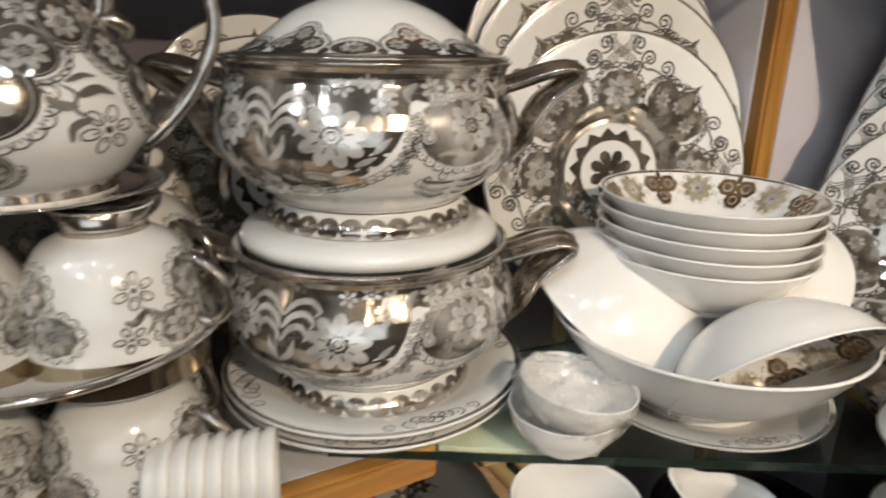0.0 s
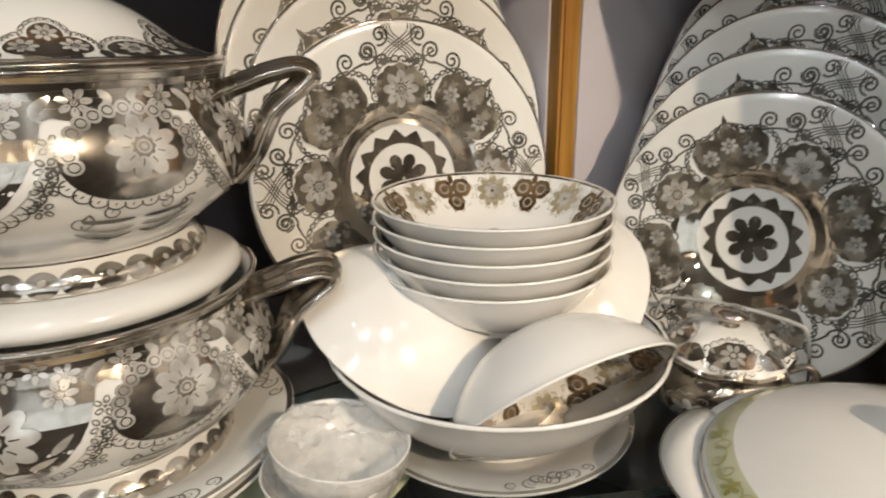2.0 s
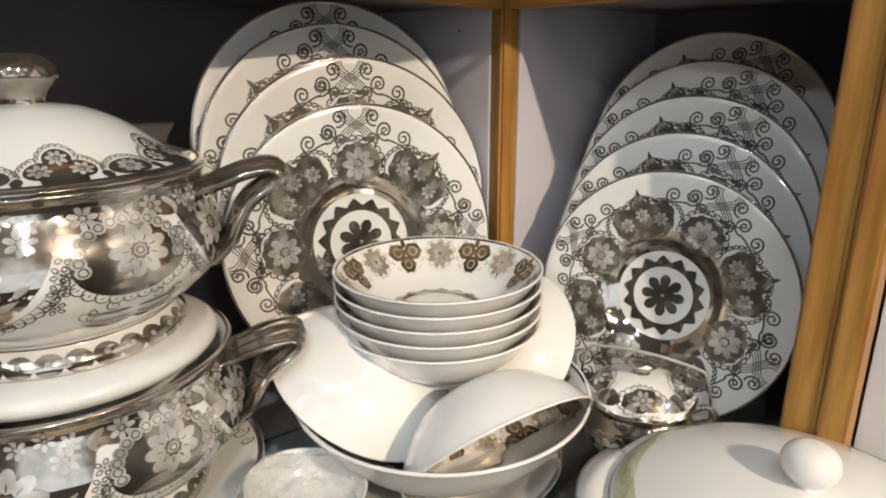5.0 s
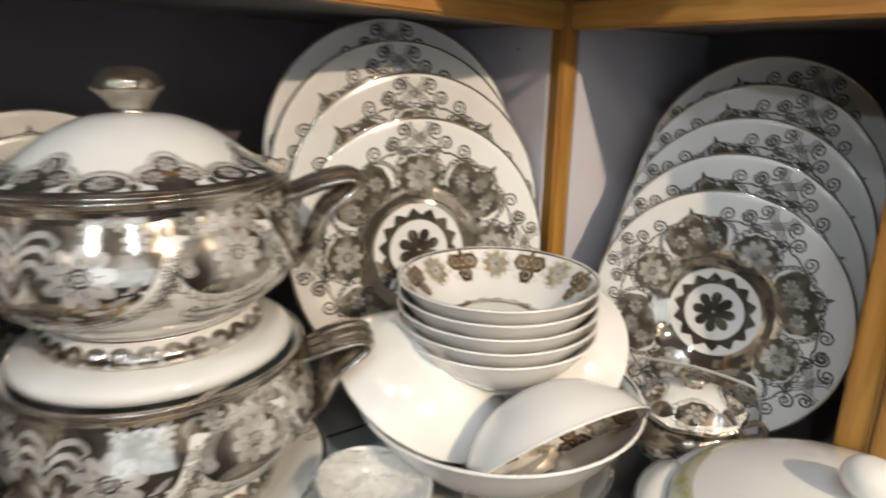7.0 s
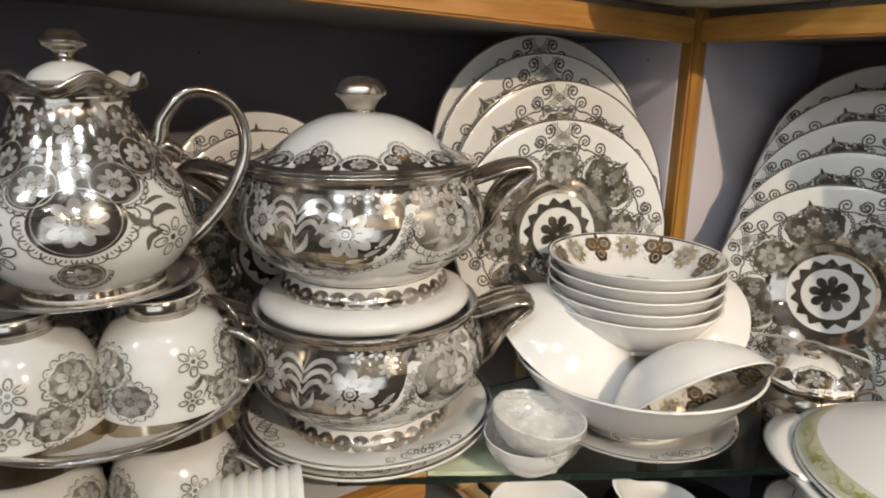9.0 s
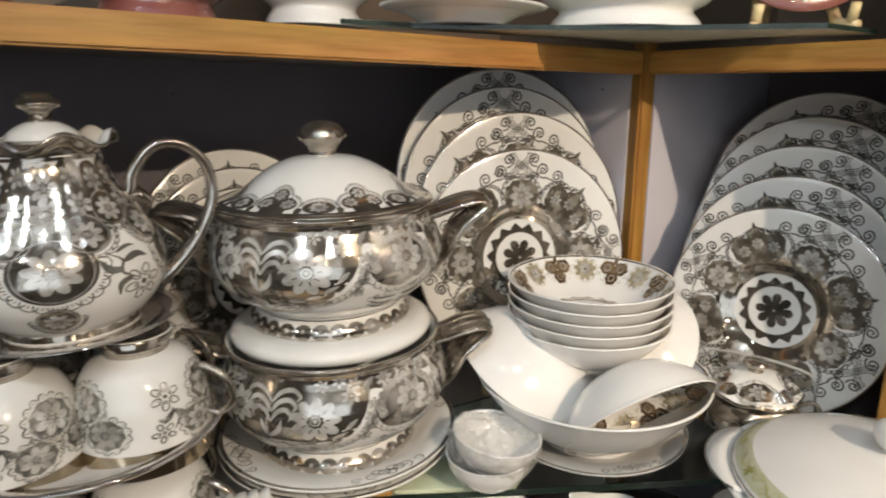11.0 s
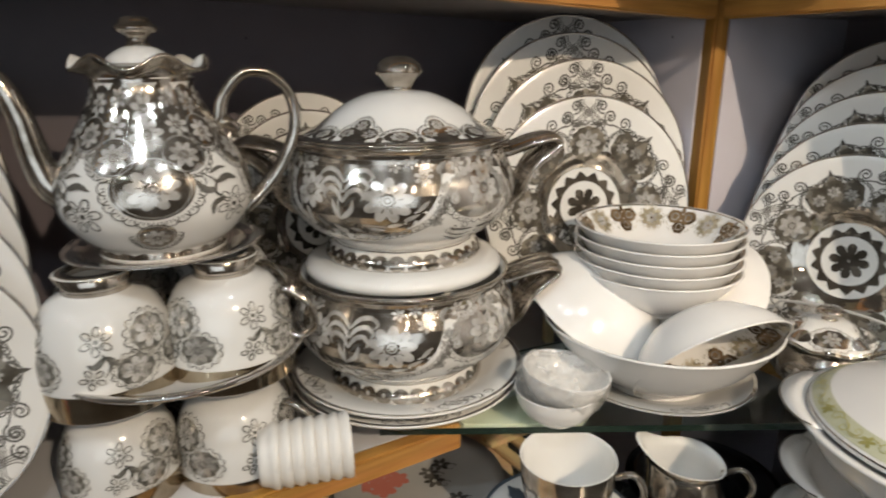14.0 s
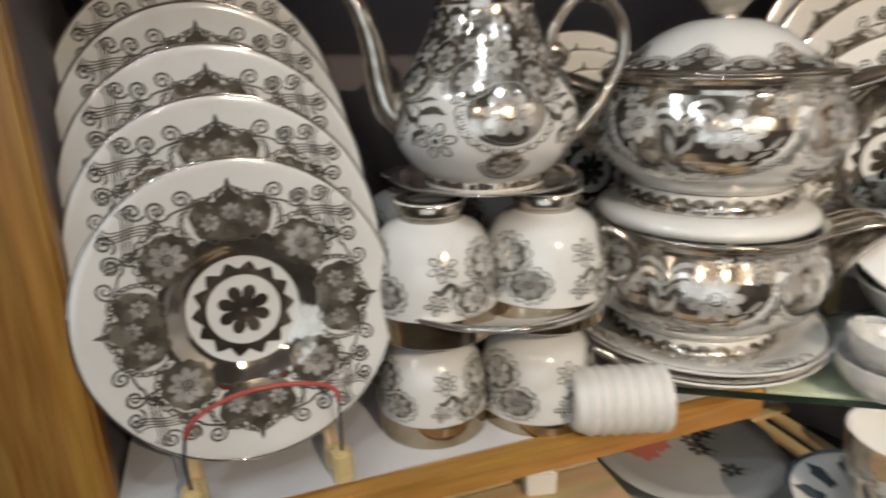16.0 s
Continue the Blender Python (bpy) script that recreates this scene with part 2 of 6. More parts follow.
def tube(points, radii, n=10, flat=1.0):
    """A bent bar along points; flat squeezes its section sideways."""
    pts = [Vector(p) for p in points]
    verts, faces = [], []
    side = None
    for i, p in enumerate(pts):
        d = (pts[min(i + 1, len(pts) - 1)] - pts[max(i - 1, 0)]).normalized()
        if side is None:
            side = d.orthogonal().normalized()
        side = (side - side.dot(d) * d).normalized()
        up = d.cross(side)
        r = radii[i] if isinstance(radii, (list, tuple)) else radii
        for k in range(n):
            a = 2 * math.pi * k / n
            verts.append(p + r * (math.cos(a) * side + flat * math.sin(a) * up))
    for i in range(len(pts) - 1):
        for k in range(n):
            j = (k + 1) % n
            faces.append((i * n + k, i * n + j, (i + 1) * n + j, (i + 1) * n + k))
    faces.append(tuple(range(n - 1, -1, -1)))
    faces.append(tuple((len(pts) - 1) * n + k for k in range(n)))
    return verts, faces


def box_object(name, size, m, mat, bevel=0.002):
    """A board with eased edges, its base centred on the pose m."""
    bm = bmesh.new()
    bmesh.ops.create_cube(bm, size=1.0)
    bmesh.ops.scale(bm, vec=size, verts=bm.verts)
    bmesh.ops.translate(bm, vec=(0, 0, size[2] / 2), verts=bm.verts)
    if bevel:
        bmesh.ops.bevel(bm, geom=list(bm.edges), offset=bevel, segments=2, affect="EDGES")
    me = bpy.data.meshes.new(name)
    bm.to_mesh(me)
    bm.free()
    me.materials.append(mat)
    ob = new(name, me)
    ob.matrix_world = m
    return ob


def offset(poly, top, bottom, name, mat):
    """An upright-sided slab over a plan outline (counter-clockwise)."""
    n = len(poly)
    verts = [(x, y, bottom) for x, y in poly] + [(x, y, top) for x, y in poly]
    faces = [tuple(range(n - 1, -1, -1)), tuple(range(n, 2 * n))]
    faces += [(k, (k + 1) % n, n + (k + 1) % n, n + k) for k in range(n)]
    return mesh_object(name, verts, faces, mat, smooth=False)


def facing(place, towards, lean=0.0, spin=0.0):
    """Pose of a plate: its face looks along towards (plan) and leans back by lean degrees; its upper side points up."""
    t = Vector((towards[0], towards[1], 0)).normalized()
    z = (t * math.cos(radians(lean)) + Vector((0, 0, math.sin(radians(lean))))).normalized()
    x = Vector((0, 0, 1)).cross(z).normalized()
    y = z.cross(x)
    m = Matrix((x, y, z)).transposed().to_4x4()
    return Matrix.Translation(place) @ m @ Matrix.Rotation(radians(spin), 4, "Z")


# ---------------------------------------------------------------- painted decoration, as thin raised enamel
class Deco:
    """Flat ornament laid on a surface; surf(u, v, h) gives the point h above it."""

    def __init__(self, surf, level=0.0004):
        self.surf, self.level, self.verts, self.faces, self.count = surf, level, [], [], 0

    def put(self, pts, faces):
        h = self.level + 0.00001 * (self.count % 18)
        self.count += 1
        n = len(self.verts)
        self.verts += [self.surf(u, v, h) for u, v in pts]
        self.faces += [tuple(n + i for i in f) for f in faces]

    def blob(self, u, v, ru, rv, turn=0.0, n=14, rings=2, lobes=0, amp=0.0, point=0.0):
        """A filled oval, scalloped by lobes, drawn to a point along its first axis."""
        pts, faces = [(u, v)], []
        c, s = math.cos(turn), math.sin(turn)
        for k in range(1, rings + 1):
            for i in range(n):
                a = 2 * math.pi * i / n
                w = k / rings * (1 + amp * math.cos(lobes * a))
                x, y = ru * w * math.cos(a), rv * w * math.sin(a)
                if point and math.cos(a) > 0:
                    y *= 1 - point * math.cos(a) ** 2
                    x *= 1 + 0.5 * point * math.cos(a) ** 4
                pts.append((u + c * x - s * y, v + s * x + c * y))
        for i in range(n):
            j = (i + 1) % n
            faces.append((0, 1 + i, 1 + j))
            for k in range(rings - 1):
                a, b = 1 + k * n, 1 + (k + 1) * n
                faces.append((a + i, b + i, b + j, a + j))
        self.put(pts, faces)

    def line(self, pts, width, taper=False):
        pts = [Vector(p) for p in pts]
        out, faces = [], []
        for i, p in enumerate(pts):
            d = pts[min(i + 1, len(pts) - 1)] - pts[max(i - 1, 0)]
            nrm = Vector((-d.y, d.x)).normalized() if d.length > 1e-9 else Vector((0, 1))
            w = width / 2 * (1 - 0.8 * i / len(pts) if taper else 1)
            out += [tuple(p + nrm * w), tuple(p - nrm * w)]
            if i:
                faces.append((2 * i - 2, 2 * i - 1, 2 * i + 1, 2 * i))
        self.put(out, faces)

    def ring(self, u, v, r, width, n=18, start=0.0, sweep=2 * math.pi):
        self.line([(u + r * math.cos(start + sweep * i / n), v + r * math.sin(start + sweep * i / n)) for i in range(n + 1)], width)

    def curl(self, u, v, r, start, way=1, turns=1.4, width=0.0011, n=22):
        """A spiral that ends in its own middle."""
        self.line([(u + r * (1 - 0.8 * i / n) * math.cos(start + way * 2 * math.pi * turns * i / n),
                    v + r * (1 - 0.8 * i / n) * math.sin(start + way * 2 * math.pi * turns * i / n)) for i in range(n + 1)], width, True)

    def flower(self, u, v, r, petals=8, turn=0.0, middle=True, fat=0.36):
        for k in range(petals):
            a = turn + 2 * math.pi * k / petals
            self.blob(u + 0.58 * r * math.cos(a), v + 0.58 * r * math.sin(a), 0.42 * r, fat * r, a, n=9, rings=1)
        if middle:
            self.blob(u, v, 0.3 * r, 0.3 * r, n=10, rings=1)

    def band(self, r0, r1, n=96, teeth=0, depth=0.0):
        """A ring about the origin, its outer edge toothed."""
        pts, faces = [], []
        for i in range(n):
            a = 2 * math.pi * i / n
            w = abs(((a * teeth / (2 * math.pi)) % 1.0) * 2 - 1) if teeth else 0
            for r in (r0, r1 + depth * w):
                pts.append((r * math.cos(a), r * math.sin(a)))
            j = (i + 1) % n
            faces.append((2 * i, 2 * i + 1, 2 * j + 1, 2 * j))
        self.put(pts, faces)

    def spiral(self, u, v, ru, rv, turn, start, way, turns, width, inner=0.16, n=34):
        """An oval spiral: two axes, turned, winding inwards."""
        c, s = math.cos(turn), math.sin(turn)
        pts = []
        for i in range(n + 1):
            w = 1 - (1 - inner) * (i / n) ** 0.8
            a = start + way * 2 * math.pi * turns * i / n
            x, y = ru * w * math.cos(a), rv * w * math.sin(a)
            pts.append((u + c * x - s * y, v + s * x + c * y))
        self.line(pts, width)

    def stroke(self, pts, width):
        """A brush stroke, swelling and then drawn out to a point."""
        pts = [Vector(p) for p in smooth_line([(x, y, 0) for x, y in pts], 5)]
        out, faces, n = [], [], len(pts)
        for i, p in enumerate(pts):
            d = pts[min(i + 1, n - 1)] - pts[max(i - 1, 0)]
            nrm = Vector((-d.y, d.x, 0)).normalized()
            w = width / 2 * (0.12 + math.sin(math.pi * (i / (n - 1)) ** 0.75) ** 0.8)
            out += [tuple((p + nrm * w).xy), tuple((p - nrm * w).xy)]
            if i:
                faces.append((2 * i - 2, 2 * i - 1, 2 * i + 1, 2 * i))
        self.put(out, faces)

    def lace(self, u, v, ru, rv, a0, a1, count, size, width=0.0010):
        """A fringe of small outlined scallops along an oval's edge, each with a tick."""
        for q in range(count):
            a = a0 + (a1 - a0) * (q + 0.5) / count
            x, y = u + ru * math.cos(a), v + rv * math.sin(a)
            d = math.atan2(rv * math.sin(a), ru * math.cos(a))
            self.ring(x, y, size, width, 10, d - 1.7, 3.4)
            self.line([(x, y), (x + 0.45 * size * math.cos(d), y + 0.45 * size * math.sin(d))], width * 0.8)

    def make(self, name, mat, parent, label=""):
        return tagged(child(mesh_object(name, self.verts, self.faces, mat), parent, label), kind="stuff")


def daisy(pale, ink, u, v, r, petals=8, turn=0.0, fat=0.19):
    """Pale parted petals, each with a dark vein, round a ringed eye."""
    for k in range(petals):
        a = turn + 2 * math.pi * k / petals
        c, s = math.cos(a), math.sin(a)
        pale.blob(u + 0.64 * r * c, v + 0.64 * r * s, 0.36 * r, (fat + 0.04) * r, a, n=12, rings=2)
        ink.line([(u + f * r * c, v + f * r * s) for f in (0.36, 0.46, 0.58)], 0.035 * r)
    pale.blob(u, v, 0.22 * r, 0.22 * r, n=10, rings=1)
    ink.ring(u, v, 0.13 * r, 0.06 * r, 8)


def open_flower(ink, u, v, r, petals=6, turn=0.0, width=0.0010):
    """A flower drawn in outline only."""
    for k in range(petals):
        a = turn + 2 * math.pi * k / petals
        c, s = math.cos(a), math.sin(a)
        pts = []
        for i in range(13):
            b = 2 * math.pi * i / 12
            x, y = 0.66 * r + 0.34 * r * math.cos(b), 0.22 * r * math.sin(b)
            pts.append((u + c * x - s * y, v + s * x + c * y))
        ink.line(pts, width)
        ink.blob(u + 0.5 * r * c, v + 0.5 * r * s, 0.10 * r, 0.05 * r, a, 6, 1)
    ink.blob(u, v, 0.16 * r, 0.16 * r, n=8, rings=1)


def along_profile(profile):
    """Arc length to (radius, height, outward normal) on a turned body's outer line."""
    pts = [Vector(p) for p in profile]
    lengths = [0.0]
    for a, b in zip(pts, pts[1:]):
        lengths.append(lengths[-1] + (b - a).length)

    def at(v):
        v = min(max(v, 0.0), lengths[-1] - 1e-6)
        for i in range(len(pts) - 1):
            if v <= lengths[i + 1]:
                break
        f = (v - lengths[i]) / max(1e-9, lengths[i + 1] - lengths[i])
        p, d = pts[i].lerp(pts[i + 1], f), (pts[i + 1] - pts[i]).normalized()
        return p.x, p.y, Vector((d.y, -d.x))

    return at, lengths[-1]


def wrap(profile, ref):
    """Surface of a turned body for Deco: u metres round at radius ref, v metres up the profile."""
    at, length = along_profile(profile)

    def surf(u, v, h):
        r, z, nrm = at(v)
        r, z, a = r + nrm.x * h, z + nrm.y * h, u / ref
        return Vector((r * math.cos(a), r * math.sin(a), z))

    return surf, length


def smooth_profile(points, steps=4):
    return [(max(p.x, 0.0), p.y) for p in smooth_line([(x, y, 0) for x, y in points], steps)]


# ---------------------------------------------------------------- plan of the corner
POST = Vector((0.356, 0.700))
ALONG_L, INTO_L = Vector((-0.861, -0.508)), Vector((-0.508, 0.861))
ALONG_R, INTO_R = Vector((0.508, -0.861)), Vector((0.861, 0.508))
TURN_L = math.degrees(math.atan2(0.508, 0.861))
TURN_R = math.degrees(math.atan2(-0.861, 0.508))
SHELF, GLASS_TOP, BEAM, TOP_SHELF, DEPTH = 1.197, 1.206, 1.638, 1.668, 0.30
LOW = 1.03


def left(s, d):
    return POST + ALONG_L * s + INTO_L * d


def right(s, d):
    return POST + ALONG_R * s + INTO_R * d


def slab(name, corners, bottom, top, mat, kind="structure", label=""):
    pts = [tuple(c) for c in corners]
    area = sum(a[0] * b[1] - b[0] * a[1] for a, b in zip(pts, pts[1:] + pts[:1]))
    ob = offset(pts if area > 0 else pts[::-1], top, bottom, name, mat)
    return tagged(ob, label or "", "", "", kind)


# room shell; its walls stay unseen, their brown chosen for what the silver mirrors
slab("floor", [(-2.6, -2.6), (2.6, -2.6), (2.6, 2.2), (-2.6, 2.2)], -0.1, 0.0, DARKWOOD, label="dark wooden shop floor")
slab("ceiling", [(-2.6, -2.6), (2.6, -2.6), (2.6, 2.2), (-2.6, 2.2)], 2.6, 2.7, PLASTER, label="brown-grey painted shop ceiling")
for wall_name, outline in (
    ("wall_north", [(-2.6, 2.2), (2.6, 2.2), (2.6, 2.3), (-2.6, 2.3)]),
    ("wall_west", [(-2.7, -2.6), (-2.6, -2.6), (-2.6, 2.2), (-2.7, 2.2)]),
    ("wall_east", [(2.6, -2.6), (2.7, -2.6), (2.7, 2.2), (2.6, 2.2)]),
):
    slab(wall_name, outline, 0.0, 2.6, MIRRORED_WALL, label="unseen brown wall closing the room, toned for the silver's reflections")

for outline, z0, z1 in (
    ([(-2.6, -2.7), (-1.37, -2.7), (-1.37, -2.6), (-2.6, -2.6)], 0.0, 2.6),
    ([(0.97, -2.7), (2.6, -2.7), (2.6, -2.6), (0.97, -2.6)], 0.0, 2.6),
    ([(-1.37, -2.7), (0.97, -2.7), (0.97, -2.6), (-1.37, -2.6)], 0.0, 1.12),
    ([(-1.37, -2.7), (0.97, -2.7), (0.97, -2.6), (-1.37, -2.6)], 2.46, 2.6),
):
    slab("wall_south", outline, z0, z1, MIRRORED_WALL, label="unseen brown wall round the shop window, toned for the silver's reflections")
window = base("window_1", pose(-0.20, -2.62, 1.12), "wide daylit shop window with a white frame", "window", "", "structure")
for name, size, place in (("sill", (2.34, 0.10, 0.02), (0, 0.0, 0.0)), ("head", (2.34, 0.06, 0.03), (0, 0, 1.31)), ("jamb", (0.03, 0.06, 1.29), (-1.155, 0, 0.02)), ("jamb", (0.03, 0.06, 1.29), (1.155, 0, 0.02)), ("mullion", (0.025, 0.04, 1.29), (-0.38, 0, 0.02)), ("mullion", (0.025, 0.04, 1.29), (0.38, 0, 0.02))):
    child(box_object(name, size, pose(*place), LAMINATE, 0.003), window)

# downlights in the ceiling
for place, *_ in LAMPS:
    light = base("ceiling_downlight", pose(place[0], place[1], 2.6), "round white recessed downlight in the ceiling", "lamp", "downlights")
    v, f = lathe([(0.040, 0.0), (0.062, 0.0), (0.062, -0.012), (0.056, -0.016), (0.044, -0.016), (0.040, -0.012)], 32)
    child(mesh_object("trim_ring", v, f, LAMINATE), light)

# left bay
S0, S1 = 0.012, 1.055
FRONT, RISE = -0.048, 0.031


def rising(ob, above=0.0):
    """Lets what lies over a height climb along the left bay, as its upper shelf does."""
    for vert in ob.data.vertices:
        if vert.co.z > above:
            vert.co.z += RISE * max(0.0, (vert.co.xy - POST).dot(ALONG_L))
    return ob


slab("shelf_lower", [left(0.04, FRONT), left(S1, FRONT), left(S1, DEPTH), left(S0, DEPTH), left(S0, 0.012)], SHELF - 0.02, SHELF, LAMINATE, label="white laminate display shelf")
# the corner board's shaded beige is put into its colour
slab("shelf_corner", [left(0.448, FRONT - 0.0005), left(0.448, FRONT - 0.019), (0.135, 0.413), (0.200, 0.505), left(0.10, FRONT - 0.0005)], SHELF - 0.005, SHELF, OLIVE_SHEEN_SHADE, label="thin board under the glass corner, shaded beige in its colour")
rising(slab("shelf_upper", [left(S0, 0.012), left(S1, 0.012), left(S1, DEPTH), left(S0, DEPTH)], BEAM + 0.006, TOP_SHELF - 0.002, GREYBOARD, label="grey upper shelf board"))
rising(slab("back_panel", [left(-0.02, DEPTH), left(S1 + 0.03, DEPTH), left(S1 + 0.03, DEPTH + 0.012), left(-0.02, DEPTH + 0.012)], 0.0, 1.645, SHADED_LAVENDER, label="lavender grey back panel, darkened for the bay's shade"), 1.0)
rising(slab("back_panel", [left(-0.02, DEPTH), left(S1 + 0.03, DEPTH), left(S1 + 0.03, DEPTH + 0.012), left(-0.02, DEPTH + 0.012)], 1.645, 2.2, DARKWOOD, label="dark brown upper back panel"))
slab("end_panel", [left(0.0, 0.012), left(0.012, 0.012), left(0.012, DEPTH), left(0.0, DEPTH)], 0.0, 1.645, PALEPANEL, label="lavender grey end panel beside the post")
slab("end_panel", [left(0.0, 0.012), left(0.012, 0.012), left(0.012, DEPTH), left(0.0, DEPTH)], 1.645, 2.2, DARKWOOD, label="dark brown upper end panel beside the post")


def plank(name, start, along, length, depth, bottom, top, turn, mat, label, rise=0.0):
    """A strip along a shelf's front edge."""
    mid = start + along * (length / 2)
    ob = box_object(name, (length, depth, top - bottom), pose(mid.x, mid.y, bottom + rise * length / 2, 0, math.degrees(math.atan(rise)), turn), mat, 0.0025)
    return tagged(ob, label, "", "", "structure")


plank("trim", left(0.45, FRONT - 0.0095), ALONG_L, S1 - 0.45, 0.019, SHELF - 0.027, SHELF + 0.0006, TURN_L, PINE_X, "varnished pine edge strip of the lower shelf")
plank("trim", left(S0, 0.002), ALONG_L, S1 - S0, 0.02, BEAM, TOP_SHELF, TURN_L, PINE_X, "varnished pine edge strip of the upper shelf", RISE)
# right bay
R1 = 0.345
slab("shelf_lower", [right(S0, 0.012), right(R1, 0.012), right(R1, DEPTH), right(S0, DEPTH)], SHELF - 0.02, SHELF, GREYBOARD, label="dark shelf board in the side bay")
slab("shelf_upper", [right(S0, 0.012), right(R1, 0.012), right(R1, DEPTH), right(S0, DEPTH)], BEAM + 0.006, TOP_SHELF - 0.002, GREYBOARD, label="grey upper shelf board")
slab("back_panel", [right(-0.02, DEPTH), right(1.2, DEPTH), right(1.2, DEPTH + 0.012), right(-0.02, DEPTH + 0.012)], 0.0, 1.645, SHADED_LAVENDER, label="lavender grey back panel, darkened for the bay's shade")
slab("back_panel", [right(-0.02, DEPTH), right(1.2, DEPTH), right(1.2, DEPTH + 0.012), right(-0.02, DEPTH + 0.012)], 1.645, 2.2, DARKWOOD, label="dark brown upper back panel")
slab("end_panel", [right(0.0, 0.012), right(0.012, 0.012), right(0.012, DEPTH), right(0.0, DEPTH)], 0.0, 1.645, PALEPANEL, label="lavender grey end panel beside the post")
slab("end_panel", [right(0.0, 0.012), right(0.012, 0.012), right(0.012, DEPTH), right(0.0, DEPTH)], 1.645, 2.2, DARKWOOD, label="dark brown upper end panel beside the post")
plank("trim", right(S0, 0.002), ALONG_R, R1 - S0, 0.02, SHELF - 0.026, SHELF + 0.001, TURN_R, PINE_X, "varnished pine edge strip of the side shelf")
plank("trim", right(S0, 0.002), ALONG_R, R1 - S0, 0.02, BEAM, TOP_SHELF, TURN_R, PINE_X, "varnished pine edge strip of the upper side shelf")


def upright(place, turn, size, label):
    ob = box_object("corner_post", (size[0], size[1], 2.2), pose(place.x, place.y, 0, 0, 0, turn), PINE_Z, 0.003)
    return tagged(ob, label, "", "", "structure")


upright(POST, TURN_L - 12, (0.024, 0.024), "varnished pine corner post")
upright(left(S1 + 0.014, 0.004), TURN_L, (0.026, 0.024), "varnished pine upright closing the bay")
upright(right(R1 + 0.014, 0.004), TURN_R, (0.027, 0.024), "varnished pine upright closing the side bay")
upright(right(R1 + 0.040, 0.002), TURN_R, (0.022, 0.026), "second pine upright beside the first")
slab("side_panel", [left(S1 + 0.004, 0.018), left(S1 + 0.018, 0.018), left(S1 + 0.018, DEPTH), left(S1 + 0.004, DEPTH)], 0.0, 2.2, SHADED_LAVENDER, label="lavender grey side panel of the bay")
slab("side_panel", [right(R1 + 0.004, 0.018), right(R1 + 0.018, 0.018), right(R1 + 0.018, DEPTH), right(R1 + 0.004, DEPTH)], 0.0, 2.2, SHADED_LAVENDER, label="lavender grey side panel of the side bay")
slab("side_panel", [right(R1 + 0.052, 0.02), right(1.2, 0.02), right(1.2, 0.032), right(R1 + 0.052, 0.032)], 0.0, 2.2, LAMINATE, label="white laminate front panel past the uprights")
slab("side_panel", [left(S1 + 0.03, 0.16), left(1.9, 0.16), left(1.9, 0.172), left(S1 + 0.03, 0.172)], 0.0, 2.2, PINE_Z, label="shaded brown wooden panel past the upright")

# lower counter under the shelf
slab("counter", [left(1.05, 0.29), left(0.30, 0.295), (0.08, 0.678), (0.08, 0.207), (0.05, 0.22), left(1.05, -0.16)], LOW - 0.03, LOW, BEECH, label="pale wooden counter under the display shelf")
slab("counter", [(0.08, 0.678), right(0.9, 0.05), (0.55, 0.0), (0.08, 0.207)], LOW - 0.03, LOW, SMOKED, label="black glossy counter top under the glass shelf")
slab("counter_front", [left(1.04, 0.03), left(0.3, 0.28), right(0.88, 0.07), (0.53, 0.03), (0.05, 0.25), left(1.04, -0.12)], 0.0, LOW - 0.03, GREYBOARD, label="dark plain cupboard front under the counter")

# glass corner shelves
def pane(name, outline, bottom, top, label):
    ob = slab(name, outline, bottom, top, GLASS, "structure", label)
    ob.visible_shadow = False
    ob.data.materials.append(GLASSEDGE)
    for face in ob.data.polygons[2:]:
        face.material_index = 1
    return ob


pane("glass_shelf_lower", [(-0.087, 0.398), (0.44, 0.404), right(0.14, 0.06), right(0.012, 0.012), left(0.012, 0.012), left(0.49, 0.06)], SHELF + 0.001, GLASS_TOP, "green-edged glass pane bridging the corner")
upper_glass = pane("glass_shelf_upper", [left(0.44, 0.03), (-0.01, 0.545), (0.10, 0.535), (0.29, 0.495), (0.43, 0.43), right(0.27, 0.03), right(0.012, 0.012), left(0.012, 0.012)], TOP_SHELF + 0.004, TOP_SHELF + 0.009, "green-edged glass pane with an olive reflection coloured into its underside")
for vert in upper_glass.data.vertices:
    vert.co.z += 0.0135 - 0.025 * (vert.co.x - 0.1)
# underside coloured as if it mirrored the pale dishes; the glass has no backing
upper_glass.data.materials.append(OLIVE_SHEEN_SHADE)
upper_glass.data.polygons[0].material_index = 2

# ---------------------------------------------------------------- plates
def plate_height(r, s=1.0):
    r /= s
    if r < 0.046:
        z = 0.0045
    elif r < 0.074:
        f = (r - 0.046) / 0.028
        z = 0.0045 + 0.0110 * (3 * f * f - 2 * f ** 3)
    else:
        z = 0.0155 + (r - 0.074) * 0.115
    return z * s


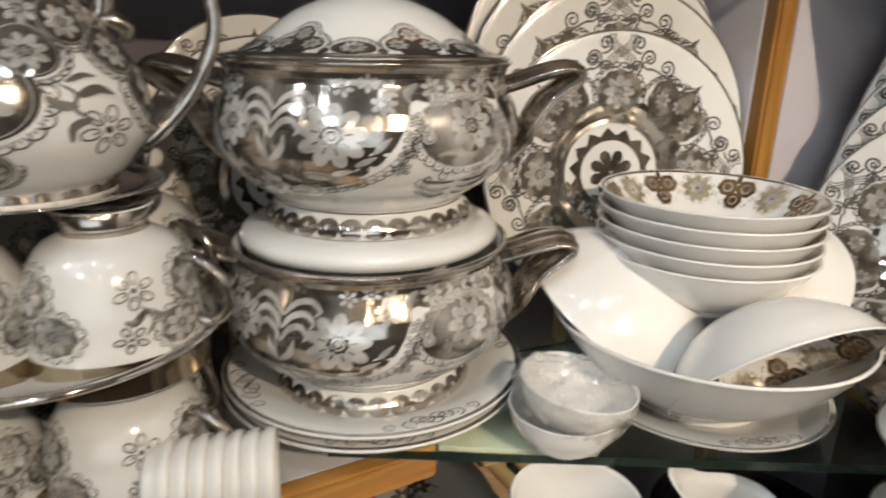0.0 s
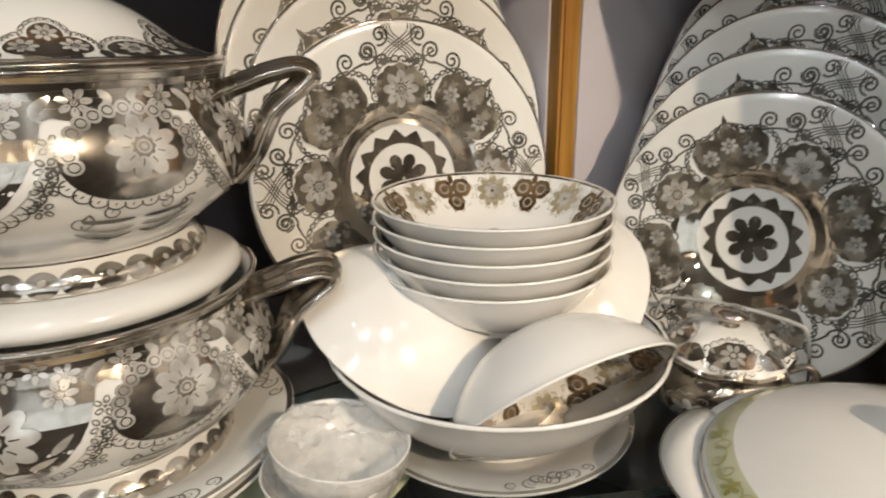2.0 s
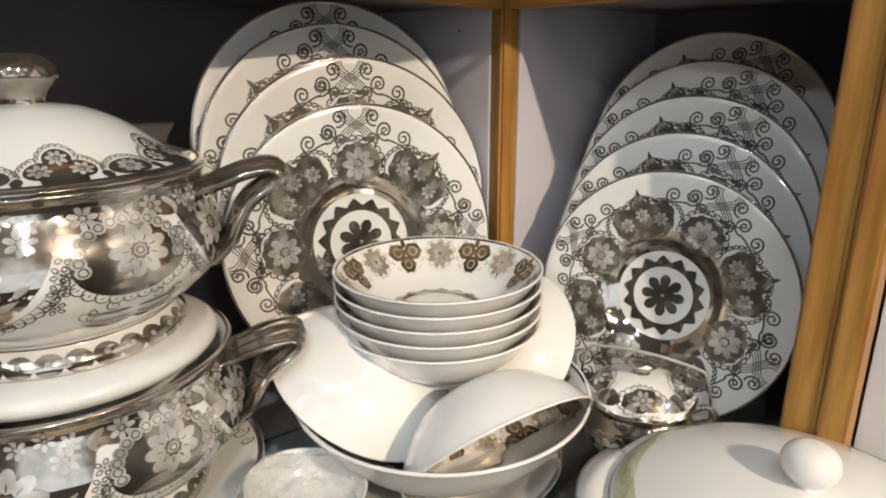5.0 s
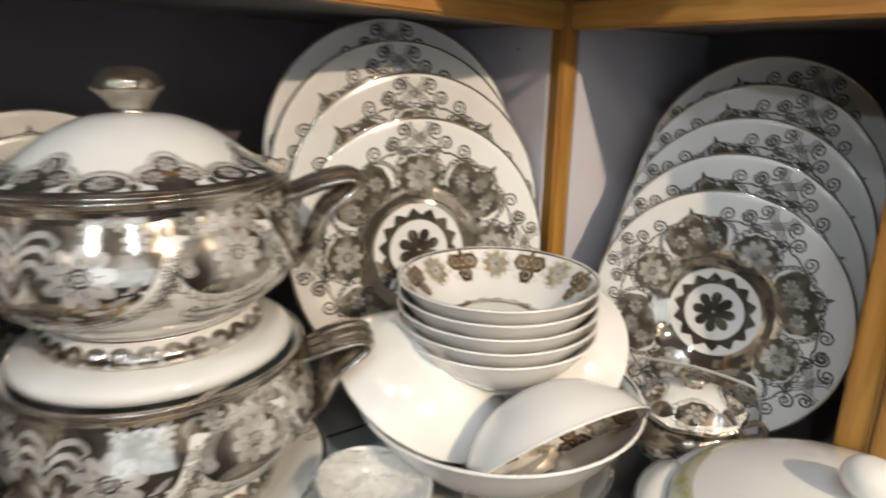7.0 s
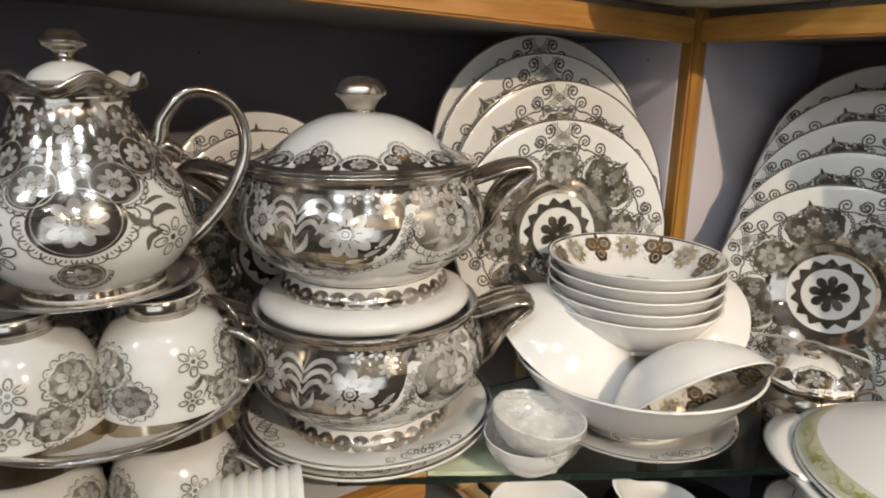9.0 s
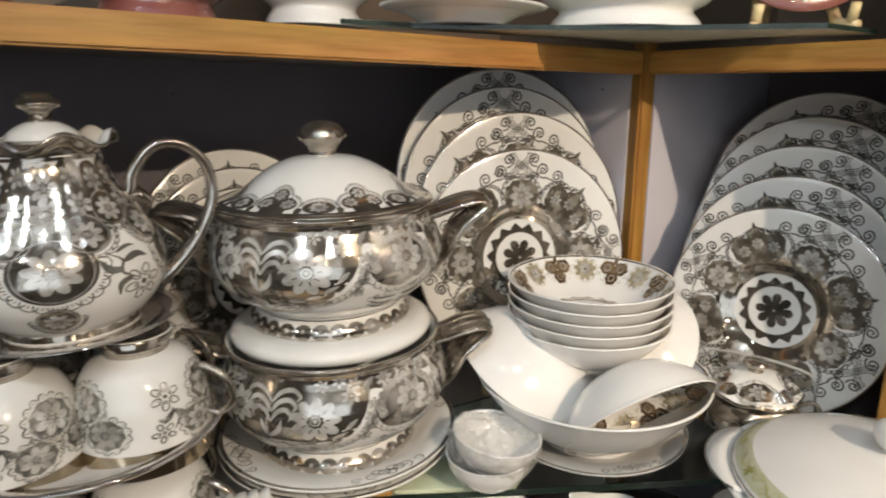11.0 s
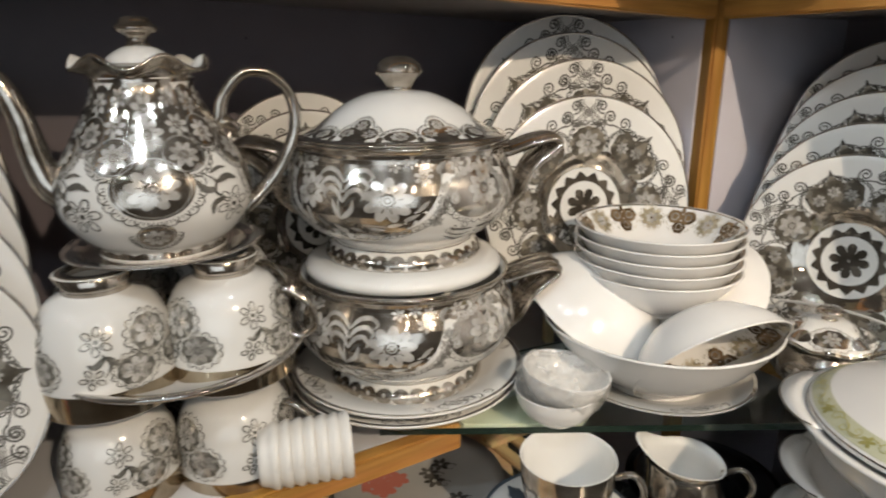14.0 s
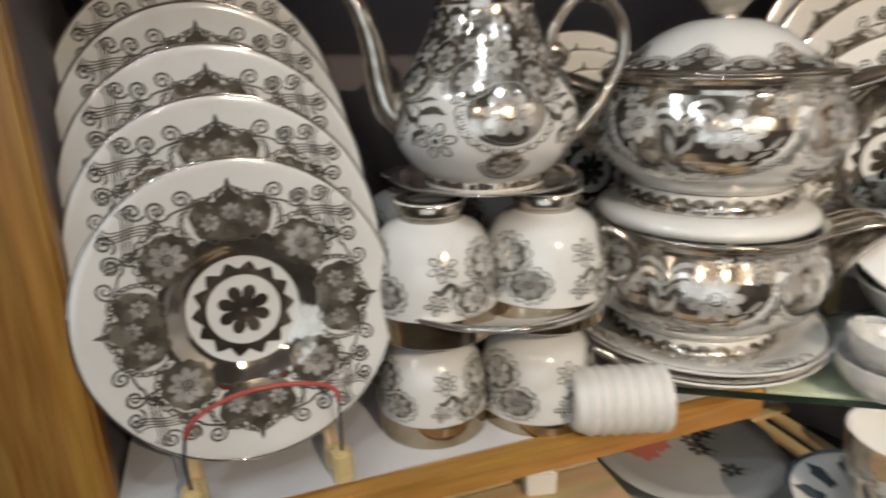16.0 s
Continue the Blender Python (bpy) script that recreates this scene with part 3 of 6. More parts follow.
def make_plate(m, s, label, group, name="dinner_plate", category="plate"):
    top = [0.137, 0.130, 0.120, 0.108, 0.096, 0.084, 0.074, 0.070, 0.066, 0.063, 0.060, 0.057, 0.054, 0.050, 0.046, 0.030]
    prof = [(0.0, 0.0012), (0.044, 0.0012), (0.046, -0.002), (0.051, -0.002), (0.055, 0.002), (0.074, 0.0105), (0.100, 0.0140), (0.120, 0.0165), (0.1365, 0.0185), (0.1384, 0.0205), (0.1378, 0.0222)]
    prof = [(r * s, z * s) for r, z in prof] + [(r * s, plate_height(r * s, s)) for r in top] + [(0.0, 0.0045 * s)]
    v, f = lathe(prof, 72, closed=False)
    ob = base(name, m, label, category, group)
    child(mesh_object("dish", v, f, WHITE), ob)

    def surf(x, y, h):
        return Vector((x * s, y * s, plate_height(math.hypot(x, y) * s, s) + h))

    dark, line, white, ink = Deco(surf, 0.0007), Deco(surf, 0.0003), Deco(surf, 0.0011), Deco(surf, 0.0014)
    ring, core = Deco(surf, 0.0004), Deco(surf, 0.0004)
    for k in range(4):
        ring.band(0.0500 + 0.0045 * k, 0.0545 + 0.0045 * k)
    ring.band(0.0680, 0.0695, 128, 16, 0.0050)
    core.band(0.0325, 0.0375, 126, 14, 0.0080)
    for k in range(8):
        a = math.pi / 4 * (k + 0.5)
        core.blob(0.0165 * math.cos(a), 0.0165 * math.sin(a), 0.0072, 0.0058, a, 14, 2)
    core.blob(0, 0, 0.0125, 0.0125, 0, 16, 1)
    white.blob(0, 0, 0.0018, 0.0018, 0, 8, 1)
    for k in range(4):
        a = math.pi / 2 * k
        er, et = Vector((math.cos(a), math.sin(a))), Vector((-math.sin(a), math.cos(a)))
        # tulip medallion with two lobes and a lacy point
        c = er * 0.086
        dark.blob(c.x, c.y, 0.0215, 0.0225, a, 34, 3, 7, 0.03, 0.52)
        for w in (-1, 1):
            c = er * 0.084 + et * w * 0.0185
            dark.blob(c.x, c.y, 0.0205, 0.0145, a + w * 0.42, 26, 2, 7, 0.06)
            daisy(white, ink, c.x, c.y, 0.0082, 7, a, 0.20)
            line.lace(c.x, c.y, 0.0206, 0.0184, a + w * 0.0, a + w * 2.1, 8, 0.0040, 0.0015)
            c = er * 0.106 + et * w * 0.007
            line.stroke([(c.x - er.x * 0.008, c.y - er.y * 0.008), (c.x + et.x * w * 0.003, c.y + et.y * w * 0.003), (c.x + er.x * 0.009 - et.x * w * 0.004, c.y + er.y * 0.009 - et.y * w * 0.004)], 0.0030)
        c = er * 0.092
        daisy(white, ink, c.x, c.y, 0.0080, 7, a, 0.20)
        line.lace(er.x * 0.088, er.y * 0.088, 0.0225, 0.0215, a - 0.9, a + 0.9, 8, 0.0036, 0.0012)
        c = er * 0.1150
        line.blob(c.x, c.y, 0.0055, 0.0024, a, 12, 1, 0, 0, 0.6)
        # daisy disc and the knot outside it
        a += math.pi / 4
        er, et = Vector((math.cos(a), math.sin(a))), Vector((-math.sin(a), math.cos(a)))
        c = er * 0.0800
        dark.blob(c.x, c.y, 0.0215, 0.0235, a, 40, 3, 12, 0.05)
        daisy(white, ink, c.x, c.y, 0.0165, 8, a, 0.20)
        line.lace(c.x, c.y, 0.0226, 0.0246, a - 2.0, a + 2.0, 14, 0.0044, 0.0015)

        def knot(dr, dt):
            c = er * (0.1180 + dr - 0.5 * dt * dt / 0.118) + et * dt
            return (c.x, c.y)

        # two bundles of arcs that cross in an open net
        for q in range(4):
            for w in (-1, 1):
                line.line([knot(0.0165 * (i / 9 - 1), w * (0.0125 * math.sin(2.1 * (i / 9 - 1)) + 0.0042 * (q - 1.5) * (1 - 0.5 * (i / 9 - 1) ** 2))) for i in range(19)], 0.0011)
        for w in (-1, 1):
            # scrolls at the head and foot of the net, and the great ones beside it
            for dr, dt, ru, rv, way, turns in ((0.0085, 0.0175, 0.0092, 0.0084, w, 1.7), (-0.0130, 0.0155, 0.0074, 0.0068, -w, 1.5), (-0.0030, 0.0290, 0.0108, 0.0100, w, 1.7), (-0.0060, 0.0480, 0.0092, 0.0084, -w, 1.6)):
                line.spiral(*knot(dr, w * dt), ru, rv, a, math.pi * (0.9 if w > 0 else 1.1), way, turns, 0.0020, 0.16)
            line.spiral(*knot(-0.0030, w * 0.0290), 0.0082, 0.0074, a, math.pi * 0.5, w, 1.2, 0.0014, 0.3)
            line.line([knot(-0.0150 + 0.0135 * (i / 12) ** 2.2, w * (0.002 + 0.030 * i / 12)) for i in range(13)], 0.0017)
            line.line([knot(-0.0120 - 0.0060 * math.sin(i / 12 * 2.6) * (i / 12), w * (0.030 + 0.036 * i / 12)) for i in range(13)], 0.0019)
            for q in range(3):
                line.line([knot(-0.0150 + 0.0040 * i / 8, w * (0.003 + 0.0045 * q + 0.012 * math.sin(i / 8 * 1.6))) for i in range(9)], 0.0010)
    v, f = lathe([(r * s, z * s) for r, z in ((0.1358, 0.0222), (0.1372, 0.0232), (0.1388, 0.0226), (0.1394, 0.0208), (0.1385, 0.0196), (0.1366, 0.0190))], 72)
    child(mesh_object("silver_edge", v, f, BRIGHT), ob, "bright silver edge line")
    dark.make("medallion_pattern", DULL, ob, "dull silver medallions with daisies")
    core.make("toothed_ring", SOOT, ob, "dark toothed ring and flower in the middle")
    ring.make("mirror_ring", MIRROR, ob, "polished silver ring round the middle")
    line.make("scroll_pattern", GREYLINE, ob, "thin grey scrolls and knots")
    white.make("daisy_pattern", VEIL, ob, "white daisies within the medallions")
    ink.make("vein_pattern", SILVER, ob)
    return ob


FACE_A, FACE_B, FACE_C = (0.20, -0.98), (-0.72, -0.69), (0.56, -0.83)
A0 = Vector((0.182, 0.672, 1.389))
plate_a = make_plate(facing(A0, FACE_A, 8, 45), 1.09, "white dinner plate with silver scrolls, standing in a rack", "plates in the corner rack")
A_STEPS = [(-0.003, 0.019, 0.048), (-0.019, 0.036, 0.082), (-0.026, 0.052, 0.106)]
for step in A_STEPS:
    copy_thing(plate_a, facing(A0 + Vector(step), FACE_A, 8, 45))
B0 = Vector((0.495, 0.552, 1.343))
B_STEPS = [(0.022, 0.021, 0.036), (0.044, 0.042, 0.072), (0.067, 0.063, 0.107), (0.090, 0.084, 0.137)]
plate_b = make_plate(facing(B0, FACE_B, 11, 20), 0.95, "white dinner plate with silver scrolls in the shaded bay", "plates in the side bay")
for step in B_STEPS:
    copy_thing(plate_b, facing(B0 + Vector(step), FACE_B, 11, 20))
C0 = Vector((-0.453, 0.225, 1.346))
C_STEPS = [(-0.020, 0.029, 0.043), (-0.040, 0.058, 0.080), (-0.061, 0.086, 0.113), (-0.082, 0.113, 0.141)]
plate_c = make_plate(facing(C0, FACE_C, 8, 0), 0.87, "white lunch plate with silver scrolls, behind a red wire", "plates by the upright")
for step in C_STEPS:
    copy_thing(plate_c, facing(C0 + Vector(step), FACE_C, 8, 0))


def make_rack(m, rise, run, front, label):
    """Wooden stand: two sloping rails on pegs, with a wire across the front."""
    ob = base("plate_rack", m, label, "plate rack")
    for w in (-1, 1):
        pts = [(w * 0.055, 0.03, front), (w * 0.055, -run, front + rise)]
        v, f = tube(pts, 0.006, 8)
        child(mesh_object("rail", v, f, BEECH), ob)
        for y, z in ((0.03, front), (-run, front + rise)):
            leg = box_object("leg", (0.014, 0.014, z), pose(w * 0.055, y, 0), BEECH, 0.002)
            child(leg, ob)
    v, f = tube([(-0.062, -run, front + rise * 0.9), (0.062, -run, front + rise * 0.9)], 0.005, 8)
    child(mesh_object("crossbar", v, f, BEECH), ob)
    return ob


def rack_pose(place, towards, z=SHELF + 0.001):
    return pose(place[0], place[1], z, 0, 0, math.degrees(math.atan2(-towards[0], towards[1])))


make_rack(rack_pose(A0, FACE_A), 0.11, 0.12, 0.085, "beech plate rack hidden behind the bowls")
rack_b = make_rack(rack_pose(B0, FACE_B), 0.13, 0.16, 0.022, "beech plate rack with a pale sleeved wire guard")
loop = smooth_line([(0.070, 0.045, 0.0), (0.069, 0.045, 0.050), (0.062, 0.045, 0.083), (0.048, 0.045, 0.090), (0.0, 0.045, 0.095), (-0.048, 0.045, 0.092), (-0.062, 0.045, 0.084), (-0.068, 0.045, 0.050), (-0.070, 0.045, 0.0)], 6)
v, f = tube(loop, 0.0011, 8)
child(mesh_object("guard_wire", v, f, BLACKWIRE), rack_b, "thin dark guard wire")
v, f = tube(loop[8:41], 0.0018, 8)
child(mesh_object("pale_sleeve", v, f, PAPER), rack_b, "pale grey plastic sleeve on the wire")
rack_c = make_rack(rack_pose(C0, FACE_C), 0.15, 0.17, 0.022, "beech plate rack with a red sleeved wire guard")
for w in (-1, 1):
    peg = box_object("front_peg", (0.016, 0.018, 0.030), pose(w * 0.058, 0.050, 0.0), BEECH, 0.003)
    child(peg, rack_c)
wire = smooth_line([(-0.058, 0.052, 0.028), (-0.059, 0.052, 0.060), (-0.056, 0.050, 0.088), (-0.02, 0.048, 0.099), (0.02, 0.048, 0.098), (0.050, 0.050, 0.085), (0.058, 0.052, 0.060), (0.058, 0.052, 0.028)], 6)
v, f = tube(wire, 0.0012, 8)
child(mesh_object("guard_wire", v, f, BLACKWIRE), rack_c, "thin dark guard wire")
v, f = tube(wire[9:34], 0.0019, 8)
child(mesh_object("red_sleeve", v, f, REDWIRE), rack_c, "red plastic sleeve on the wire")


# small dark screws in the panels
for place in (POST + INTO_L * 0.062 + ALONG_L * 0.0125, POST + ALONG_L * 0.555 + INTO_L * 0.2985):
    v, f = lathe([(0.0, -0.001), (0.0014, -0.001), (0.0015, 0.0002), (0.0010, 0.0005), (0.0, 0.0006)], 12, closed=False)
    screw = mesh_object("screw", v, f, BLACKWIRE)
    screw.matrix_world = facing((place.x, place.y, 1.618), tuple(ALONG_L) if place.x > 0 else tuple(-INTO_L), 0)
    tagged(screw, "small dark screw head in the panel", "screw", "panel screws")

# ---------------------------------------------------------------- tureens
BODY = [(0.076, 0.0), (0.0835, 0.001), (0.0845, 0.008), (0.080, 0.015), (0.076, 0.021), (0.086, 0.029), (0.105, 0.044), (0.117, 0.062), (0.1205, 0.078), (0.1175, 0.095), (0.1115, 0.110), (0.1080, 0.119), (0.1085, 0.125), (0.1120, 0.131)]
INNER = [(0.1100, 0.1325), (0.1045, 0.127), (0.103, 0.118), (0.111, 0.095), (0.113, 0.075), (0.10, 0.047), (0.07, 0.030), (0.0, 0.027)]


def tureen_ornament(ob, outer, ref, phase):
    """Three great silver cartouches with daisies, and a smaller medallion after each, over white."""
    surf, length = wrap(outer, ref)
    dark, white, line, ink = Deco(surf, 0.0004), Deco(surf, 0.0008), Deco(surf, 0.0006), Deco(surf, 0.0011)
    at, _ = along_profile(outer)
    around = 2 * math.pi * ref

    def up(z):
        return min((abs(at(length * i / 200)[1] - z), length * i / 200) for i in range(60, 201))[1]

    def fill(v0, v1, u0=0.0, u1=around, n=120, wave=0.0, waves=0):
        pts, faces = [], []
        for i in range(n + 1):
            u = u0 + (u1 - u0) * i / n
            pts += [(u, v0 - wave * abs(math.sin(waves * math.pi * i / n)) if waves else v0), (u, v1)]
            if i:
                faces.append((2 * i - 2, 2 * i, 2 * i + 1, 2 * i - 1))
        dark.put(pts, faces)

    top, mid, low = up(0.128), up(0.088), up(0.050)
    # foot: dark scallops along its edge
    fill(0.0060, 0.0105)
    for i in range(30):
        u = around * i / 30
        dark.blob(u, 0.0170, around / 30 * 0.52, 0.0085, 0, 16, 3)
        white.blob(u, 0.0180, 0.0030, 0.0022, 0, 8, 1)
    fill(0.0295, 0.0310)
    # silver under the rim
    rows = 5
    for q in range(rows):
        fill(up(0.109) + (length - up(0.109)) * q / rows, up(0.109) + (length - 0.0004 - up(0.109)) * (q + 1) / rows, 0.0, around, 180, 0.0025 if q == 0 else 0.0, 36 if q == 0 else 0)
    for k in range(3):
        u = phase + around * k / 3
        # cartouche
        for q in range(7):
            f0, f1 = q / 7, (q + 1) / 7
            h0, h1 = 0.080 * math.sqrt(1 - (1 - f0) ** 2 * 0.86), 0.080 * math.sqrt(1 - (1 - f1) ** 2 * 0.86)
            v0, v1 = up(0.050) + (up(0.119) - up(0.050)) * f0, up(0.050) + (up(0.119) - up(0.050)) * f1
            pts, faces = [], []
            for i in range(41):
                s = i / 20 - 1
                pts += [(u + s * h0, v0), (u + s * h1, v1)]
                if i:
                    faces.append((2 * i - 2, 2 * i, 2 * i + 1, 2 * i - 1))
            dark.put(pts, faces)
        dark.blob(u, up(0.054), 0.050, 0.009, 0, 36, 4)
        white.line([(u + 0.0790 * math.cos(b), up(0.098) + (up(0.098) - up(0.048)) * 1.02 * math.sin(b)) for b in [math.pi * (1.08 + 0.84 * i / 40) for i in range(41)]], 0.0009)
        line.lace(u, up(0.098), 0.0815, (up(0.098) - up(0.048)) * 1.06, math.pi * 1.06, math.pi * 1.94, 30, 0.0046, 0.0009)
        daisy(white, ink, u - 0.046, mid + 0.004, 0.0185, 8, 0.2, 0.20)
        daisy(white, ink, u + 0.030, mid - 0.002, 0.0225, 9, 0.1, 0.19)
        daisy(white, ink, u + 0.062, up(0.106), 0.0090, 7, 0.1)
        daisy(white, ink, u - 0.060, up(0.110), 0.0080, 7, 0.4)
        # feathery spray that parts to both sides of a stem
        stem = u - 0.010
        white.stroke([(stem - 0.002, mid - 0.026), (stem - 0.004, mid - 0.006), (stem + 0.001, up(0.116))], 0.0013)
        for w in (-1, 1):
            for q in range(3):
                z0, reach = up(0.114) - 0.0095 * q, 0.027 - 0.004 * q
                white.stroke([(stem, z0 - 0.014), (stem + w * reach * 0.30, z0 - 0.004), (stem + w * reach * 0.72, z0 - 0.001), (stem + w * reach, z0 - 0.007), (stem + w * reach * 0.86, z0 - 0.012)], 0.0042)
                line.stroke([(stem + w * 0.002, z0 - 0.018), (stem + w * reach * 0.40, z0 - 0.010), (stem + w * reach * 0.74, z0 - 0.009)], 0.0026)
            white.stroke([(stem - 0.003, mid - 0.022), (stem + w * 0.007, mid - 0.013), (stem + w * 0.010, mid - 0.002)], 0.0045)
        for du, z in ((0.066, 0.116), (0.052, 0.1195), (0.036, 0.1165), (-0.052, 0.1175), (-0.068, 0.1165)):
            daisy(white, ink, u + du, up(z), 0.0072, 6, du * 50)
        for q in range(9):
            b = math.pi * (1.14 + 0.72 * q / 8)
            white.blob(u + 0.066 * math.cos(b), up(0.098) + (up(0.098) - up(0.048)) * 0.84 * math.sin(b), 0.0070, 0.0022, b + 1.2, 12, 2, 0, 0, 0.5)
        # lower sprig in its own silver patch
        dark.blob(u - 0.010, up(0.046), 0.034, 0.0105, 0.05, 34, 3, 7, 0.06)
        daisy(white, ink, u - 0.018, up(0.047), 0.0125, 8, 0.1, 0.20)
        white.stroke([(u - 0.004, up(0.045)), (u + 0.008, up(0.048)), (u + 0.020, up(0.045))], 0.0055)
        white.stroke([(u - 0.030, up(0.044)), (u - 0.038, up(0.047)), (u - 0.042, up(0.043))], 0.0050)
        line.lace(u - 0.010, up(0.046), 0.037, 0.0125, math.pi * 0.02, math.pi * 0.98, 13, 0.0036, 0.0008)
        # medallion between the cartouches
        g = u + around / 6
        dark.blob(g, mid - 0.001, 0.0350, 0.0255, 0.0, 40, 5)
        daisy(white, ink, g + 0.004, mid + 0.003, 0.0185, 9, 0.3, 0.20)
        for q in range(15):
            a = math.pi * (-0.10 + 1.20 * q / 14)
            white.blob(g + 0.0300 * math.cos(a), mid + 0.003 + 0.0225 * math.sin(a), 0.0046, 0.0042, a, 12, 1)
            ink.ring(g + 0.0300 * math.cos(a), mid + 0.003 + 0.0225 * math.sin(a), 0.0026, 0.0006, 8)
        line.lace(g, mid - 0.001, 0.0365, 0.0272, -math.pi * 0.95, -math.pi * 0.05, 12, 0.0046, 0.0009)
        for w in (-1, 1):
            daisy(white, ink, g + w * 0.022, up(0.116), 0.0088, 7, 0.1)
            white.stroke([(g + w * 0.032, up(0.120)), (g + w * 0.040, up(0.113)), (g + w * 0.038, up(0.106))], 0.0050)
            white.stroke([(g + w * 0.010, up(0.122)), (g + w * 0.006, up(0.117)), (g + w * 0.010, up(0.113))], 0.0045)
            for q in range(4):
                open_flower(line, g + w * (0.036 + 0.003 * q), up(0.096) - 0.011 * q, 0.0058, 5, q, 0.0008)
            # grey scrolls on the white below
            for q in range(3):
                v0 = up(0.040) + 0.007 * q
                line.stroke([(g + w * 0.002, v0), (g + w * 0.014, v0 - 0.004 + 0.002 * q), (g + w * 0.028, v0 + 0.003), (g + w * (0.034 - 0.004 * q), v0 + 0.008)], 0.0030)
            line.curl(g + w * 0.030, up(0.052), 0.0070, 1.0, w, 1.3, 0.0014)
            line.curl(g + w * 0.014, up(0.056), 0.0050, 2.0, -w, 1.2, 0.0012)
    dark.make("silver_pattern", SILVER, ob, "dark silver lustre cartouches and bands")
    line.make("leaf_sprays", GREYLINE, ob, "grey leaf sprays and lace")
    white.make("daisy_pattern", VEIL, ob, "white daisies on the silver ground")
    ink.make("vein_pattern", SILVER, ob)


def strap(points, widths, thick):
    """A flat strap handle; widths run sideways (local y)."""
    pts = smooth_line(points, 6)
    n = len(pts)
    verts, faces = [], []
    for i, p in enumerate(pts):
        d = (pts[min(i + 1, n - 1)] - pts[max(i - 1, 0)]).normalized()
        f = i / (n - 1) * (len(widths) - 1)
        k = min(int(f), len(widths) - 2)
        w = widths[k] + (widths[k + 1] - widths[k]) * (f - k)
        up = Vector((0, 1, 0)).cross(d).normalized()
        for q in range(72):
            a = 2 * math.pi * q / 72
            groove = 1.0 - 0.40 * math.cos(5 * a + 0.3) ** 2
            verts.append(p + Vector((0, 1, 0)) * w * math.cos(a) + up * thick * math.sin(a) * groove)
    for i in range(n - 1):
        for q in range(72):
            j = (q + 1) % 72
            faces.append((i * 72 + q, i * 72 + j, (i + 1) * 72 + j, (i + 1) * 72 + q))
    faces += [tuple(range(71, -1, -1)), tuple((n - 1) * 72 + q for q in range(72))]
    return verts, faces


